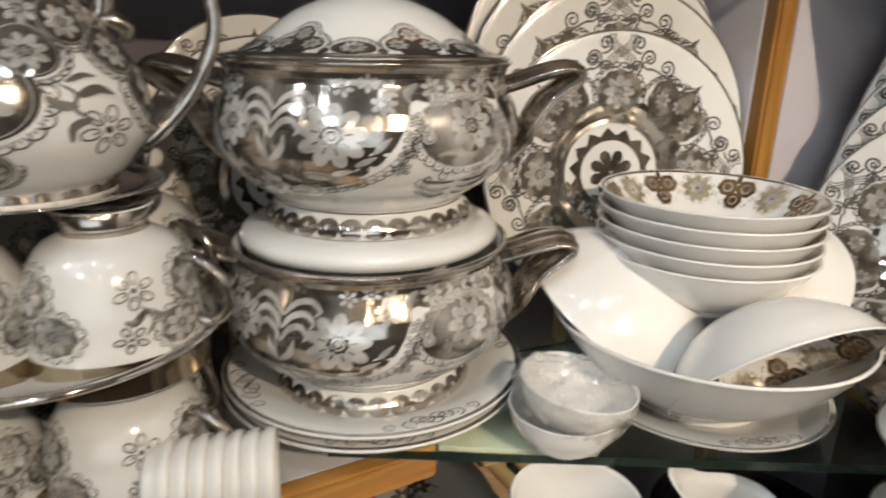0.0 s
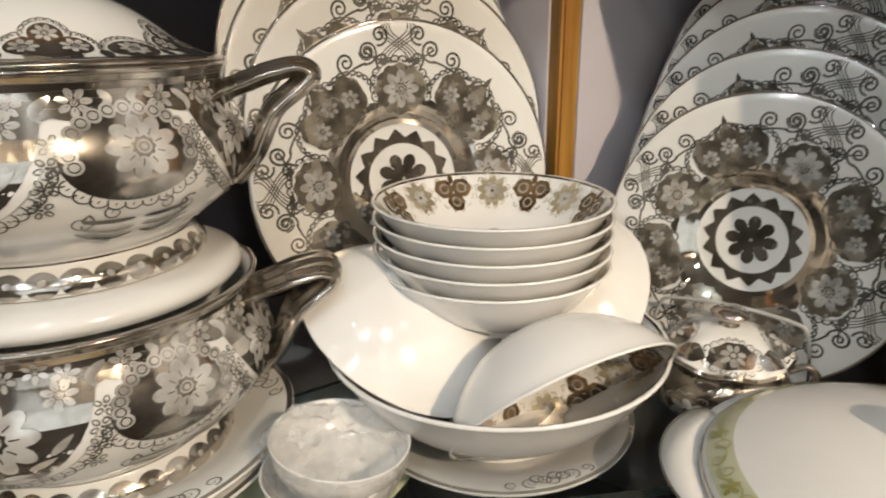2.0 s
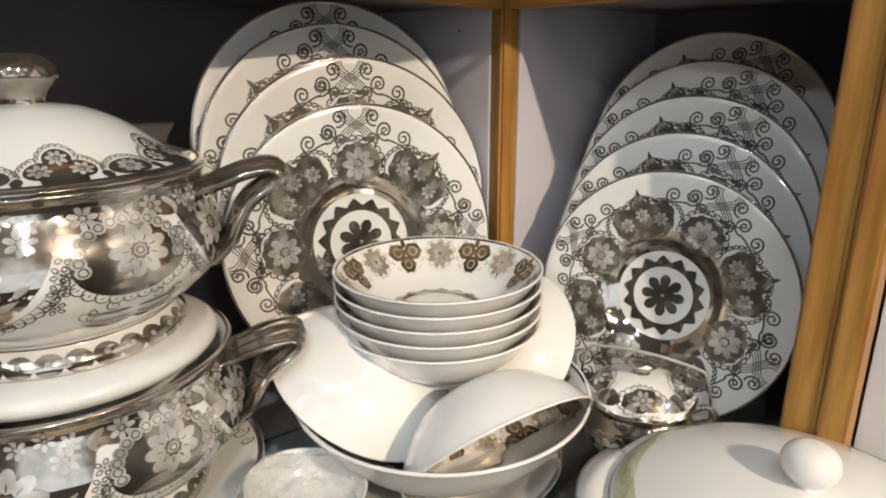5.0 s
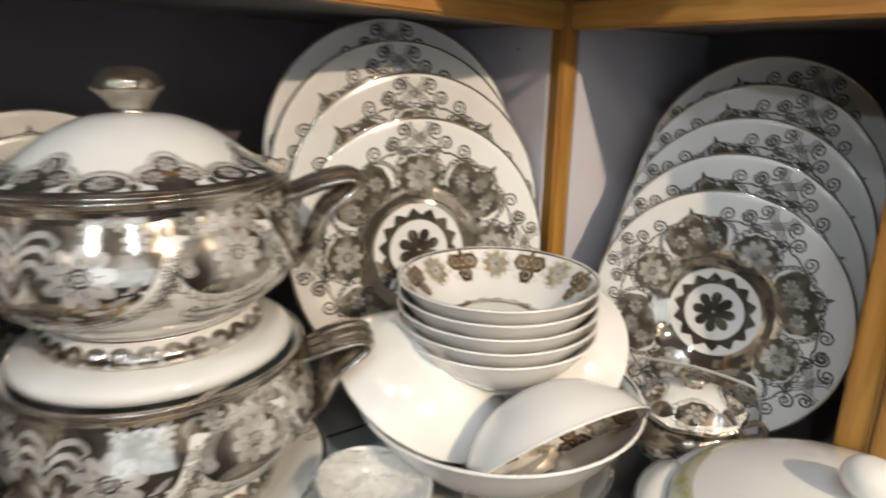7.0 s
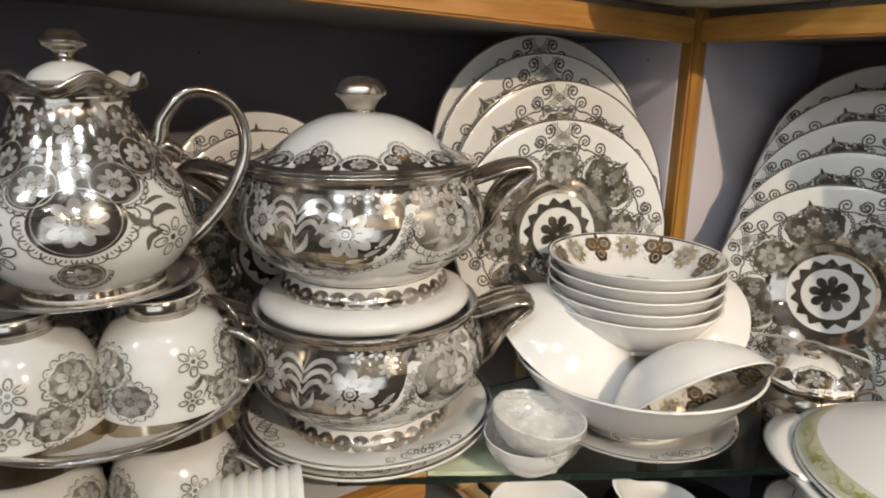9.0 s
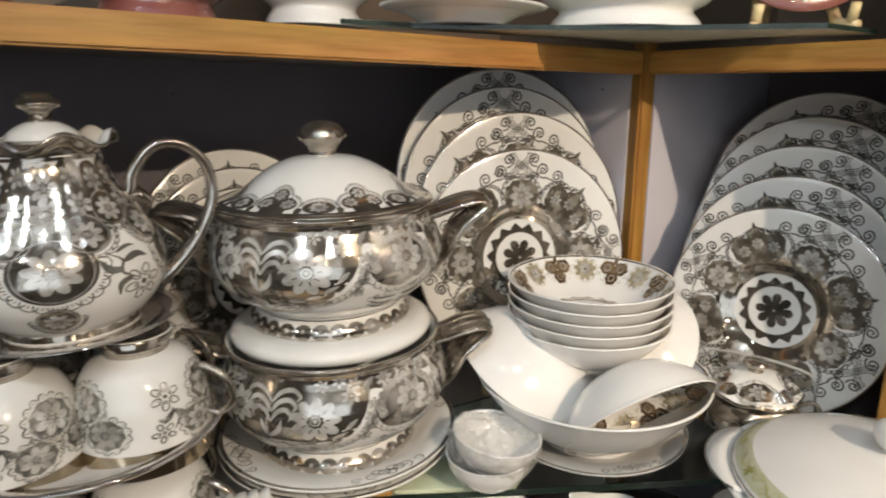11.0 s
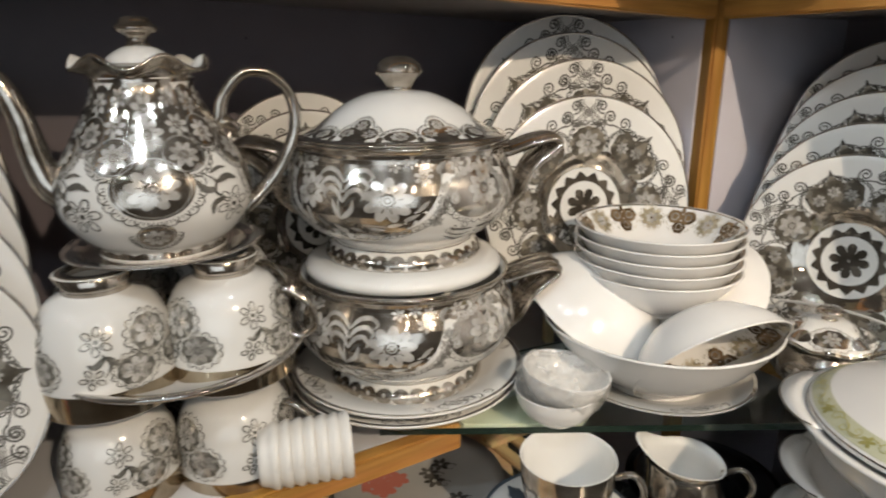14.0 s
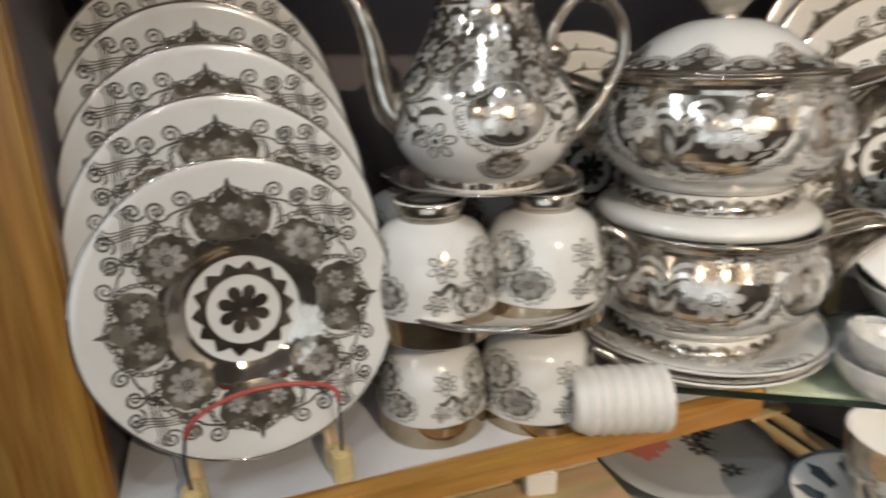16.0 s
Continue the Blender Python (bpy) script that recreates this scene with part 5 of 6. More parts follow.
# ---------------------------------------------------------------- bowls
def make_bowl(m, radius, height, label, group, name="soup_bowl", foot=True):
    ob = base(name, m, label, "bowl", group)
    k, h = radius / 0.10, height / 0.055
    out = smooth_profile([(0.042 * k, 0.0), (0.046 * k, 0.0006), (0.0455 * k, 0.0045 * h), (0.056 * k, 0.010 * h), (0.074 * k, 0.023 * h), (0.088 * k, 0.038 * h), (0.0975 * k, 0.0515 * h), (0.1000 * k, 0.0545 * h)], 3)
    inside = [(0.0995 * k, 0.0560 * h), (0.0975 * k, 0.0555 * h), (0.094 * k, 0.0510 * h), (0.085 * k, 0.040 * h), (0.070 * k, 0.0255 * h), (0.052 * k, 0.0130 * h), (0.030 * k, 0.0100 * h), (0.0, 0.0095 * h)]
    if not foot:
        out = smooth_profile([(0.0, 0.0), (0.030 * k, 0.0012 * h), (0.054 * k, 0.0085 * h), (0.074 * k, 0.0215 * h), (0.089 * k, 0.037 * h), (0.0975 * k, 0.0515 * h), (0.1000 * k, 0.0545 * h)], 4)
    v, f = lathe(out + inside + ([(0.0, 0.004 * h), (0.038 * k, 0.004 * h)] if foot else []), 64)
    child(mesh_object("shell", v, f, BONE), ob)
    back = inside[::-1]
    at, length = along_profile(back)

    def surf(u, v, hh):
        r, z, nrm = at(v)
        r, z, a = r - nrm.x * hh, z - nrm.y * hh, u / radius
        return Vector((r * math.cos(a), r * math.sin(a), z))

    motif, edge, gilt, pale = Deco(surf, 0.0005), Deco(surf, 0.0004), Deco(surf, 0.0004), Deco(surf, 0.0009)
    around = 2 * math.pi * radius
    for q in range(14):
        u = around * q / 14
        vv = length - 0.0225 * k
        if q % 2:
            gilt.flower(u, vv, 0.0175, 9, 0.2, False, 0.26)
            pale.flower(u, vv, 0.0095, 6, 0.4, False, 0.30)
            motif.blob(u, vv, 0.0034, 0.0034, 0, 8, 1)
            gilt.lace(u, vv, 0.0168, 0.0165, -math.pi, math.pi, 12, 0.0030, 0.0008)
        else:
            for du, dv in ((-0.0092, 0.0042), (0.0092, 0.0042), (0.0, -0.0096)):
                motif.blob(u + du * 1.1, vv + dv * 1.1, 0.0108, 0.0102, 0, 16, 2, 6, 0.06)
                pale.ring(u + du * 1.1, vv + dv * 1.1, 0.0050, 0.0016, 10)
            gilt.lace(u, vv, 0.0205, 0.0190, -math.pi, math.pi, 12, 0.0028, 0.0008)
            motif.blob(u, vv + 0.0145, 0.0050, 0.0030, math.pi / 2, 10, 1, 0, 0, 0.5)
    pts, faces = [], []
    for i in range(73):
        pts += [(around * i / 72, length - 0.0042), (around * i / 72, length - 0.0022)]
        if i:
            faces.append((2 * i - 2, 2 * i, 2 * i + 1, 2 * i - 1))
    edge.put(pts, faces)
    motif.make("inner_motif_band", BROWN, ob, "brown-gold flower motifs inside the rim")
    gilt.make("gilt_pattern", GILT, ob, "pale grey-gold flowers between the motifs")
    pale.make("eye_pattern", VEIL, ob)
    edge.make("edge_line", SILVER, ob)
    toothed = Deco(lambda x, y, hh: Vector((x, y, 0.0128 * h + hh)), 0.0006)
    toothed.band(0.037 * k, 0.043 * k, 112, 16, 0.0050)
    toothed.make("inner_toothed_ring", SILVER, ob)
    return ob


BIG = (0.243, 0.503)
saucer_plate = make_soup_plate(pose(BIG[0] - 0.001, BIG[1] - 0.008, GLASS_TOP + 0.0005), 0.87, "flat grey-white patterned plate under the serving bowl", "plates under the bowls", PAPER)
make_bowl(pose(*BIG, GLASS_TOP + 0.0055), 0.138, 0.081, "large white serving bowl holding tilted bowls", "serving bowls", name="serving_bowl")
STACK = (0.2466, 0.540)
stack_first = make_bowl(pose(*STACK, 1.2907), 0.100, 0.055, "white soup bowl in a stack of five", "stacked bowls")
for k in range(1, 5):
    copy_thing(stack_first, pose(STACK[0], STACK[1], 1.2907 + 0.0132 * k, 0, 0, 13 * k))


def tipped(place, opening, spin=0.0):
    """Pose of a bowl whose rim centre is at place and whose mouth looks along opening."""
    q = Vector(opening).to_track_quat("Z", "Y").to_matrix().to_4x4()
    return Matrix.Translation(place) @ q @ Matrix.Rotation(radians(spin), 4, "Z") @ Matrix.Translation((0, 0, -0.055))


make_bowl(tipped((0.172, 0.533, 1.290), (-0.457, 0.237, -0.857)), 0.098, 0.055, "white soup bowl tipped mouth-down in the serving bowl", "tipped bowls")
make_bowl(tipped((0.275, 0.425, 1.272), (0.27, -0.73, -0.63), 10), 0.090, 0.058, "white soup bowl on its side showing brown motifs inside", "tipped bowls", foot=False)
make_bowl(tipped((0.310, 0.575, 1.288), (0.62, 0.35, -0.70)), 0.098, 0.055, "white soup bowl leaning behind the stack", "tipped bowls")

# sugar pot
def make_sugar_pot(m):
    ob = base("sugar_pot", m, "small silver lidded sugar pot beside the plates", "sugar pot")
    out = smooth_profile([(0.028, 0.0), (0.032, 0.001), (0.031, 0.006), (0.042, 0.018), (0.050, 0.036), (0.048, 0.056), (0.042, 0.068), (0.043, 0.074)], 4)

    def wave(r, z, a):
        k = max(0.0, (z - 0.060) / 0.014)
        return r + 0.002 * k * math.cos(8 * a), z + 0.003 * k * math.cos(8 * a)

    v, f = lathe(out + [(0.041, 0.074), (0.045, 0.05), (0.03, 0.012), (0.0, 0.010)], 56, wave)
    child(mesh_object("pot", v, f, SILVER), ob, "silver lustre pot")
    surf, length = wrap(out, 0.046)
    white, veins = Deco(surf, 0.0006), Deco(surf, 0.0009)
    for k in range(6):
        u = 2 * math.pi * 0.046 * k / 6
        daisy(white, veins, u, length * 0.52, 0.0145, 8, 0.2)
        white.stroke([(u + 0.020, length * 0.40), (u + 0.026, length * 0.55), (u + 0.022, length * 0.72)], 0.0050)
        white.lace(u, length * 0.52, 0.0175, 0.0175, -math.pi, math.pi, 14, 0.0032, 0.0007)
    white.make("daisy_pattern", VEIL, ob)
    veins.make("vein_pattern", SILVER, ob)
    out = smooth_profile([(0.046, 0.076), (0.042, 0.083), (0.033, 0.094), (0.020, 0.103), (0.008, 0.106)], 4)

    def wavy(r, z, a):
        k = max(0.0, (r - 0.02) / 0.026)
        return r * (1 + 0.05 * k * math.cos(8 * a)), z + 0.003 * k * math.cos(8 * a)

    v, f = lathe(out + [(0.0, 0.1062), (0.0, 0.10), (0.03, 0.088), (0.042, 0.076)], 64, wavy)
    lid = child(mesh_object("lid", v, f, WHITE), ob, "wavy-edged white lid with silver patches")

    def on_lid(u, vv, h):
        r, z, nrm = lid_at(vv)
        r, z = wavy(r + nrm.x * h, z + nrm.y * h, u / 0.04)
        return Vector((r * math.cos(u / 0.04), r * math.sin(u / 0.04), z))

    lid_at, lid_length = along_profile(out)
    patch, veil = Deco(on_lid, 0.0005), Deco(on_lid, 0.0009)
    for k in range(4):
        u = 2 * math.pi * 0.04 * k / 4
        patch.blob(u, lid_length * 0.42, 0.0200, 0.0125, 0.1, 28, 3, 7, 0.06)
        patch.blob(u + 0.0314, lid_length * 0.30, 0.0110, 0.0085, 0.1, 20, 2, 5, 0.06)
        daisy(veil, patch, u, lid_length * 0.42, 0.0105, 7, 0.2)
        patch.lace(u, lid_length * 0.42, 0.0215, 0.0140, -math.pi, math.pi, 16, 0.0032, 0.0009)
    for q in range(48):
        patch.line([(2 * math.pi * 0.04 * (q + f) / 48, 0.0022) for f in (0, 0.5, 1)], 0.0032)
    tagged(child(mesh_object("silver_pattern", patch.verts, patch.faces, SILVER), lid), kind="stuff")
    tagged(child(mesh_object("daisy_pattern", veil.verts, veil.faces, VEIL), lid), kind="stuff")
    v, f = lathe(smooth_profile([(0.0, 0.104), (0.0075, 0.1055), (0.0062, 0.110), (0.0125, 0.115), (0.0135, 0.119), (0.009, 0.124), (0.0, 0.1265)], 3), 28, closed=False)
    child(mesh_object("knob", v, f, SILVER), lid)
    for w in (0, 180):
        pts = smooth_line([(0.043, 0, 0.062), (0.056, 0, 0.070), (0.063, 0, 0.058), (0.056, 0, 0.042), (0.047, 0, 0.034)], 5)
        v, f = tube(pts, 0.0032, 8)
        h = mesh_object("handle", v, f, SILVER)
        h.matrix_basis = pose(0, 0, 0, 0, 0, w)
        child(h, ob)
    return ob


make_sugar_pot(pose(0.435, 0.480, GLASS_TOP + 0.0005, 0, 0, -25) @ Matrix.Diagonal((1.12, 1.12, 0.84, 1)))

# ---------------------------------------------------------------- covered dishes
def make_casserole(m, with_lid, label):
    ob = base("covered_dish", m, label, "casserole", "stacked covered dishes")
    out = smooth_profile([(0.070, 0.0), (0.076, 0.001), (0.074, 0.008), (0.095, 0.020), (0.112, 0.038), (0.118, 0.056), (0.121, 0.062), (0.129, 0.066), (0.133, 0.069)], 3)
    v, f = lathe(out + [(0.132, 0.0715), (0.121, 0.069), (0.114, 0.056), (0.09, 0.022), (0.0, 0.014)], 72)
    child(mesh_object("bowl", v, f, BONE), ob)
    surf, length = wrap(out, 0.115)
    scroll, edge = Deco(surf, 0.0005), Deco(surf, 0.0004)
    around = 2 * math.pi * 0.115
    for q in range(18):
        u = around * q / 18
        scroll.curl(u, length - 0.042, 0.008, 0.4, 1 if q % 2 else -1, 1.4, 0.0018)
        scroll.blob(u + 0.016, length - 0.046, 0.006, 0.0025, 0.8, 8, 1)
    scroll.make("scroll_pattern", PALE, ob, "pale green scrolls")
    for w in (0, 180):
        verts, faces = [], []
        n = 16
        for i in range(n + 1):
            a = -0.44 + 0.88 * i / n
            reach = 0.131 + 0.014 * max(0.0, math.cos(a / 0.44 * math.pi / 2)) ** 0.6
            for r, z in ((0.120, 0.0665), (reach, 0.0690), (reach + 0.001, 0.0715), (0.121, 0.0725)):
                verts.append((r * math.cos(a), r * math.sin(a), z + 0.004 * (r > 0.13)))
        for i in range(n):
            for q in range(4):
                j = (q + 1) % 4
                faces.append((4 * i + q, 4 * i + j, 4 * i + 4 + j, 4 * i + 4 + q))
        faces += [(3, 2, 1, 0), (4 * n, 4 * n + 1, 4 * n + 2, 4 * n + 3)]
        h = mesh_object("handle", verts, faces, BONE)
        h.matrix_basis = pose(0, 0, 0, 0, 0, w)
        child(h, ob, "shell-shaped side handle")
        v, f = tube([verts[4 * i + 2] for i in range(n + 1)], 0.0008, 6)
        child(mesh_object("edge_line", v, f, GREYLINE), h)
    if with_lid:
        out = smooth_profile([(0.1235, 0.0735), (0.1225, 0.0775), (0.112, 0.086), (0.098, 0.093), (0.075, 0.102), (0.048, 0.109), (0.020, 0.1125), (0.010, 0.113)], 4)
        v, f = lathe(out + [(0.0, 0.113), (0.0, 0.108), (0.06, 0.10), (0.11, 0.081), (0.119, 0.0735)], 72)
        lid = child(mesh_object("lid", v, f, BONE), ob, "white domed lid with a green band")
        surf, length = wrap(out, 0.11)
        band, scroll, edge = Deco(surf, 0.0003), Deco(surf, 0.0007), Deco(surf, 0.0004)
        around = 2 * math.pi * 0.11
        for deco, v0, v1 in ((band, 0.0075, 0.016), (band, 0.016, 0.0245), (edge, 0.0035, 0.0048)):
            pts, faces = [], []
            for i in range(97):
                pts += [(around * i / 96, v0), (around * i / 96, v1)]
                if i:
                    faces.append((2 * i - 2, 2 * i, 2 * i + 1, 2 * i - 1))
            deco.put(pts, faces)
        for q in range(14):
            u = around * q / 14
            scroll.curl(u, 0.0175, 0.006, 0.3, 1, 1.4, 0.0012)
            scroll.curl(u + 0.013, 0.0140, 0.005, 2.0, -1, 1.3, 0.0012)
            scroll.curl(u + 0.024, 0.0180, 0.005, 4.0, 1, 1.2, 0.0012)
            scroll.line([(u + 0.045 * i / 10, 0.016 + 0.0045 * math.sin(i * 0.9)) for i in range(11)], 0.0009)
            scroll.flower(u + 0.036, 0.0155, 0.0062, 5, 0.3, True, 0.26)
        child(mesh_object("green_band", band.verts, band.faces, PALE), lid, "pale sage green band")
        child(mesh_object("scroll_print", scroll.verts, scroll.faces, OLIVE), lid, "olive gold scrolls on the band")
        child(mesh_object("edge_line", edge.verts, edge.faces, SILVER), lid)
        v, f = lathe(smooth_profile([(0.0, 0.110), (0.010, 0.1115), (0.010, 0.115), (0.0155, 0.121), (0.0180, 0.129), (0.0155, 0.137), (0.009, 0.1420), (0.0, 0.1432)], 4), 40, closed=False)
        child(mesh_object("knob", v, f, BONE), lid, "round white knob")
    return ob


OLIVE = lustre("olive_gold_print", (0.34, 0.32, 0.10), (0.46, 0.43, 0.18), 0.35, 0.2)
DISH = (0.458, 0.293)
make_casserole(pose(*DISH, 1.1900, 0, 0, 150) @ Matrix.Diagonal((1.06, 1.06, 1.02, 1)), True, "white covered dish with a green scrolled band")
make_casserole(pose(DISH[0] + 0.006, DISH[1] + 0.012, 1.1185, 0, 0, 158), False, "open white dish with green scrolls under another")
make_casserole(pose(DISH[0] + 0.004, DISH[1] + 0.008, 1.0480, 0, 0, 150), False, "open white dish with green scrolls under another")
stand = make_soup_plate(pose(DISH[0], DISH[1], LOW + 0.0005), 1.0, "white plate under the stacked dishes", "plates on the counter", pattern=False)

# ---------------------------------------------------------------- cups wrapped in film, loose cups, counter things
def make_plain_cup(m, r, h, label, group, outside=BONE, inside=BONE, name="small_bowl", category="bowl"):
    ob = base(name, m, label, category, group)
    out = smooth_profile([(0.42 * r, 0), (0.47 * r, 0.002), (0.45 * r, 0.08 * h), (0.72 * r, 0.28 * h), (0.92 * r, 0.62 * h), (r, h)], 4)
    v, f = lathe(out, 48, closed=False)
    v2, f2 = lathe([(0.0, 0.10 * h), (0.4 * r, 0.10 * h), *[(p[0], p[1]) for p in out[::-1][:0]], (0.42 * r, 0.0)], 48, closed=False)
    child(mesh_object("shell", v + v2, f + [tuple(i + len(v) for i in q) for q in f2], outside), ob)
    inn = [(r, h), (0.985 * r, h + 0.0008), (0.955 * r, h * 0.97), (0.87 * r, 0.64 * h), (0.66 * r, 0.33 * h), (0.3 * r, 0.17 * h), (0.0, 0.16 * h)]
    v, f = lathe(inn, 48, closed=False)
    child(mesh_object("inside", v, f, inside), ob)
    return ob


def crumpled(m, r, h, seed):
    """Clear film drawn up round a bowl and bunched over its mouth."""
    verts, faces, n, rows = [], [], 120, 34
    for i in range(rows):
        t = i / (rows - 1)
        for k in range(n):
            a = 2 * math.pi * k / n
            p = Vector((math.cos(a), math.sin(a), t * 1.6 + seed))
            wob = 0.06 * noise.noise(p * 2.4) + 0.045 * noise.noise(p * 6.0) + 0.030 * noise.noise(p * 13.0) + 0.018 * noise.noise(p * 27.0)
            over = max(0.0, (t - 0.55) / 0.45)
            rr = r * (0.78 + 0.26 * math.sin(min(t * 2.8, 1.57))) * math.cos(1.5 * over) ** 0.8 * (1 + wob)
            q = Vector((rr * math.cos(a), rr * math.sin(a), seed)) / r
            z = h * (min(t / 0.55, 1.0) * 0.66 + 0.34 * math.sin(1.57 * over)) + (0.35 + 0.65 * over) * h * (0.22 * noise.noise(q * 2.3) + 0.12 * noise.noise(q * 5.0) + 0.07 * noise.noise(q * 11.0))
            verts.append((rr * math.cos(a), rr * math.sin(a), z))
    for i in range(rows - 1):
        for k in range(n):
            j = (k + 1) % n
            faces.append((i * n + k, i * n + j, (i + 1) * n + j, (i + 1) * n + k))
    ob = mesh_object("plastic_film", verts, faces, FILM)
    ob.matrix_world = m
    return ob


WRAP = (0.107, 0.414)
cup_w = make_plain_cup(pose(*WRAP, GLASS_TOP + 0.0005), 0.047, 0.040, "small white bowl at the front of the glass shelf", "film-wrapped bowls")
cup_w2 = make_plain_cup(pose(WRAP[0] + 0.004, WRAP[1], GLASS_TOP + 0.022, 0, 7, 0), 0.048, 0.040, "small white bowl nested on another under clear film", "film-wrapped bowls")
tagged(crumpled(pose(WRAP[0] + 0.002, WRAP[1], GLASS_TOP + 0.026, 0, 7, 0), 0.0485, 0.044, 3), "crumpled clear plastic film over small bowls", "plastic film")

# nested white cups lying on their side
NEST = Vector((-0.193, 0.316, SHELF + 0.0322))
lie = Vector((0.968, 0.250, 0.0))
CUPLET = smooth_profile([(0.018, 0.0), (0.0240, 0.0006), (0.0272, 0.0035), (0.0288, 0.0090), (0.0300, 0.0115), (0.0314, 0.0140), (0.0320, 0.0170), (0.0312, 0.0198)], 3)
for k in range(7):
    q = Vector((lie.x, lie.y, 0.0)).to_track_quat("Z", "Y").to_matrix().to_4x4()
    v, f = lathe(CUPLET + [(0.0294, 0.0186), (0.0278, 0.0150), (0.0264, 0.008), (0.016, 0.003), (0.0, 0.0028), (0.0, 0.0)], 44)
    cuplet = mesh_object("small_cup", v, f, PLASTICWHITE)
    cuplet.matrix_world = Matrix.Translation(NEST + lie * (0.0112 * k)) @ q
    tagged(cuplet, "small white handleless cup nested on its side", "cup", "nested small cups")

# ---------------------------------------------------------------- counter under the glass
tagged(box_object("wooden_riser", (0.070, 0.070, 0.0645), pose(0.110, 0.366, LOW + 0.0005, 0, 0, 12), BEECH, 0.003), "pale wooden riser block under a saucer", "block")
mug = make_plain_cup(pose(0.111, 0.362, LOW + 0.0702), 0.050, 0.0963, "tall silver cup with a white inside on a saucer", "cups on the counter", SILVER, WHITE, "coffee_cup", "cup")
surf, length = wrap(smooth_profile([(0.021, 0.0), (0.0235, 0.002), (0.0225, 0.0077), (0.036, 0.0270), (0.046, 0.0597), (0.050, 0.0963)], 4), 0.046)
bloom = Deco(surf, 0.0006)
for k in range(6):
    bloom.flower(2 * math.pi * 0.046 * k / 6, length - 0.035, 0.015, 8, 0.3, True, 0.28)
    bloom.blob(2 * math.pi * 0.046 * (k + 0.5) / 6, length - 0.030, 0.010, 0.005, 0.7, 12, 1, 5, 0.1)
bloom.make("daisy_pattern", VEIL, mug)
pts = smooth_line([(0.047, 0, 0.078), (0.066, 0, 0.084), (0.078, 0, 0.066), (0.068, 0, 0.042), (0.042, 0, 0.040)], 6)
v, f = tube(pts, 0.0034, 8)
ear = mesh_object("handle", v, f, SILVER)
ear.matrix_basis = pose(0, 0, 0, 0, 0, -15)
child(ear, mug, "silver loop handle")


def make_creamer(m):
    ob = base("cream_jug", m, "silver cream jug with a white inside", "jug")

    def lip(r, z, a):
        k = max(0.0, (z - 0.045) / 0.045)
        pull = max(0.0, math.cos(a)) ** 6
        return r * (1 + 0.42 * k * pull), z + 0.016 * k * pull - 0.006 * k * max(0.0, -math.cos(a)) ** 2

    out = smooth_profile([(0.024, 0.0), (0.027, 0.001), (0.025, 0.008), (0.036, 0.022), (0.042, 0.042), (0.037, 0.064), (0.036, 0.080), (0.040, 0.090)], 4)
    v, f = lathe(out, 48, lip, closed=False)
    child(mesh_object("jug", v, f, SILVER), ob)
    v, f = lathe([(0.040, 0.090), (0.0385, 0.0905), (0.0345, 0.080), (0.0355, 0.064), (0.040, 0.042), (0.03, 0.016), (0.0, 0.012)], 48, lip, closed=False)
    child(mesh_object("inside", v, f, WHITE), ob, "white glazed inside")
    surf, length = wrap(out, 0.04)
    bloom = Deco(surf, 0.0006)
    for k in range(6):
        bloom.flower(2 * math.pi * 0.04 * k / 6, length * 0.48, 0.013, 8, 0.3, True, 0.28)
    bloom.make("daisy_pattern", VEIL, ob)
    pts = smooth_line([(-0.036, 0, 0.078), (-0.056, 0, 0.086), (-0.068, 0, 0.066), (-0.058, 0, 0.040), (-0.040, 0, 0.032)], 6)
    v, f = tube(pts, 0.0034, 8)
    child(mesh_object("handle", v, f, SILVER), ob, "silver loop handle")
    return ob


make_saucer(pose(0.254, 0.398, LOW + 0.0005), 1.0, "silver-edged saucer under the cream jug", "saucers on the counter")
block = tagged(box_object("wooden_riser", (0.065, 0.065, 0.040), pose(0.254, 0.398, LOW + 0.0065, 0, 0, 20), BEECH, 0.003), "small pale wooden block under the jug", "block")
make_creamer(pose(0.252, 0.399, LOW + 0.0470, 0, 0, 160))
# dark printed saucer with a black edge
dark_saucer = base("printed_saucer", pose(0.108, 0.366, LOW + 0.0652) @ Matrix.Diagonal((1.09, 1.09, 1.05, 1)), "white saucer with a blue-black print and edge under a tall cup", "saucer")
v, f = lathe([(0.034, 0.0), (0.040, 0.0), (0.070, 0.012), (0.078, 0.017), (0.0772, 0.0186), (0.068, 0.0146), (0.038, 0.005), (0.0, 0.0045), (0.0, 0.002), (0.032, 0.002)], 56)
child(mesh_object("dish", v, f, WHITE), dark_saucer)
v, f = lathe([(0.0755, 0.0156), (0.0785, 0.0168), (0.0786, 0.0186), (0.0768, 0.0194), (0.0745, 0.0182)], 56)
child(mesh_object("dark_edge", v, f, BLUEBLACK), dark_saucer, "blue-black edge band")
prints = Deco(lambda x, y, h: Vector((x, y, max(0.0048, 0.005 + (math.hypot(x, y) - 0.038) * 0.32) + h)), 0.0006)
rng = random.Random(11)
for k in range(11):
    a = 2 * math.pi * k / 11
    prints.blob(0.056 * math.cos(a), 0.056 * math.sin(a), 0.014, 0.008, a + rng.uniform(-1, 1), 16, 2, 5, 0.18)
prints.make("leaf_print", BLUEBLACK, dark_saucer, "blue-black leaf print")
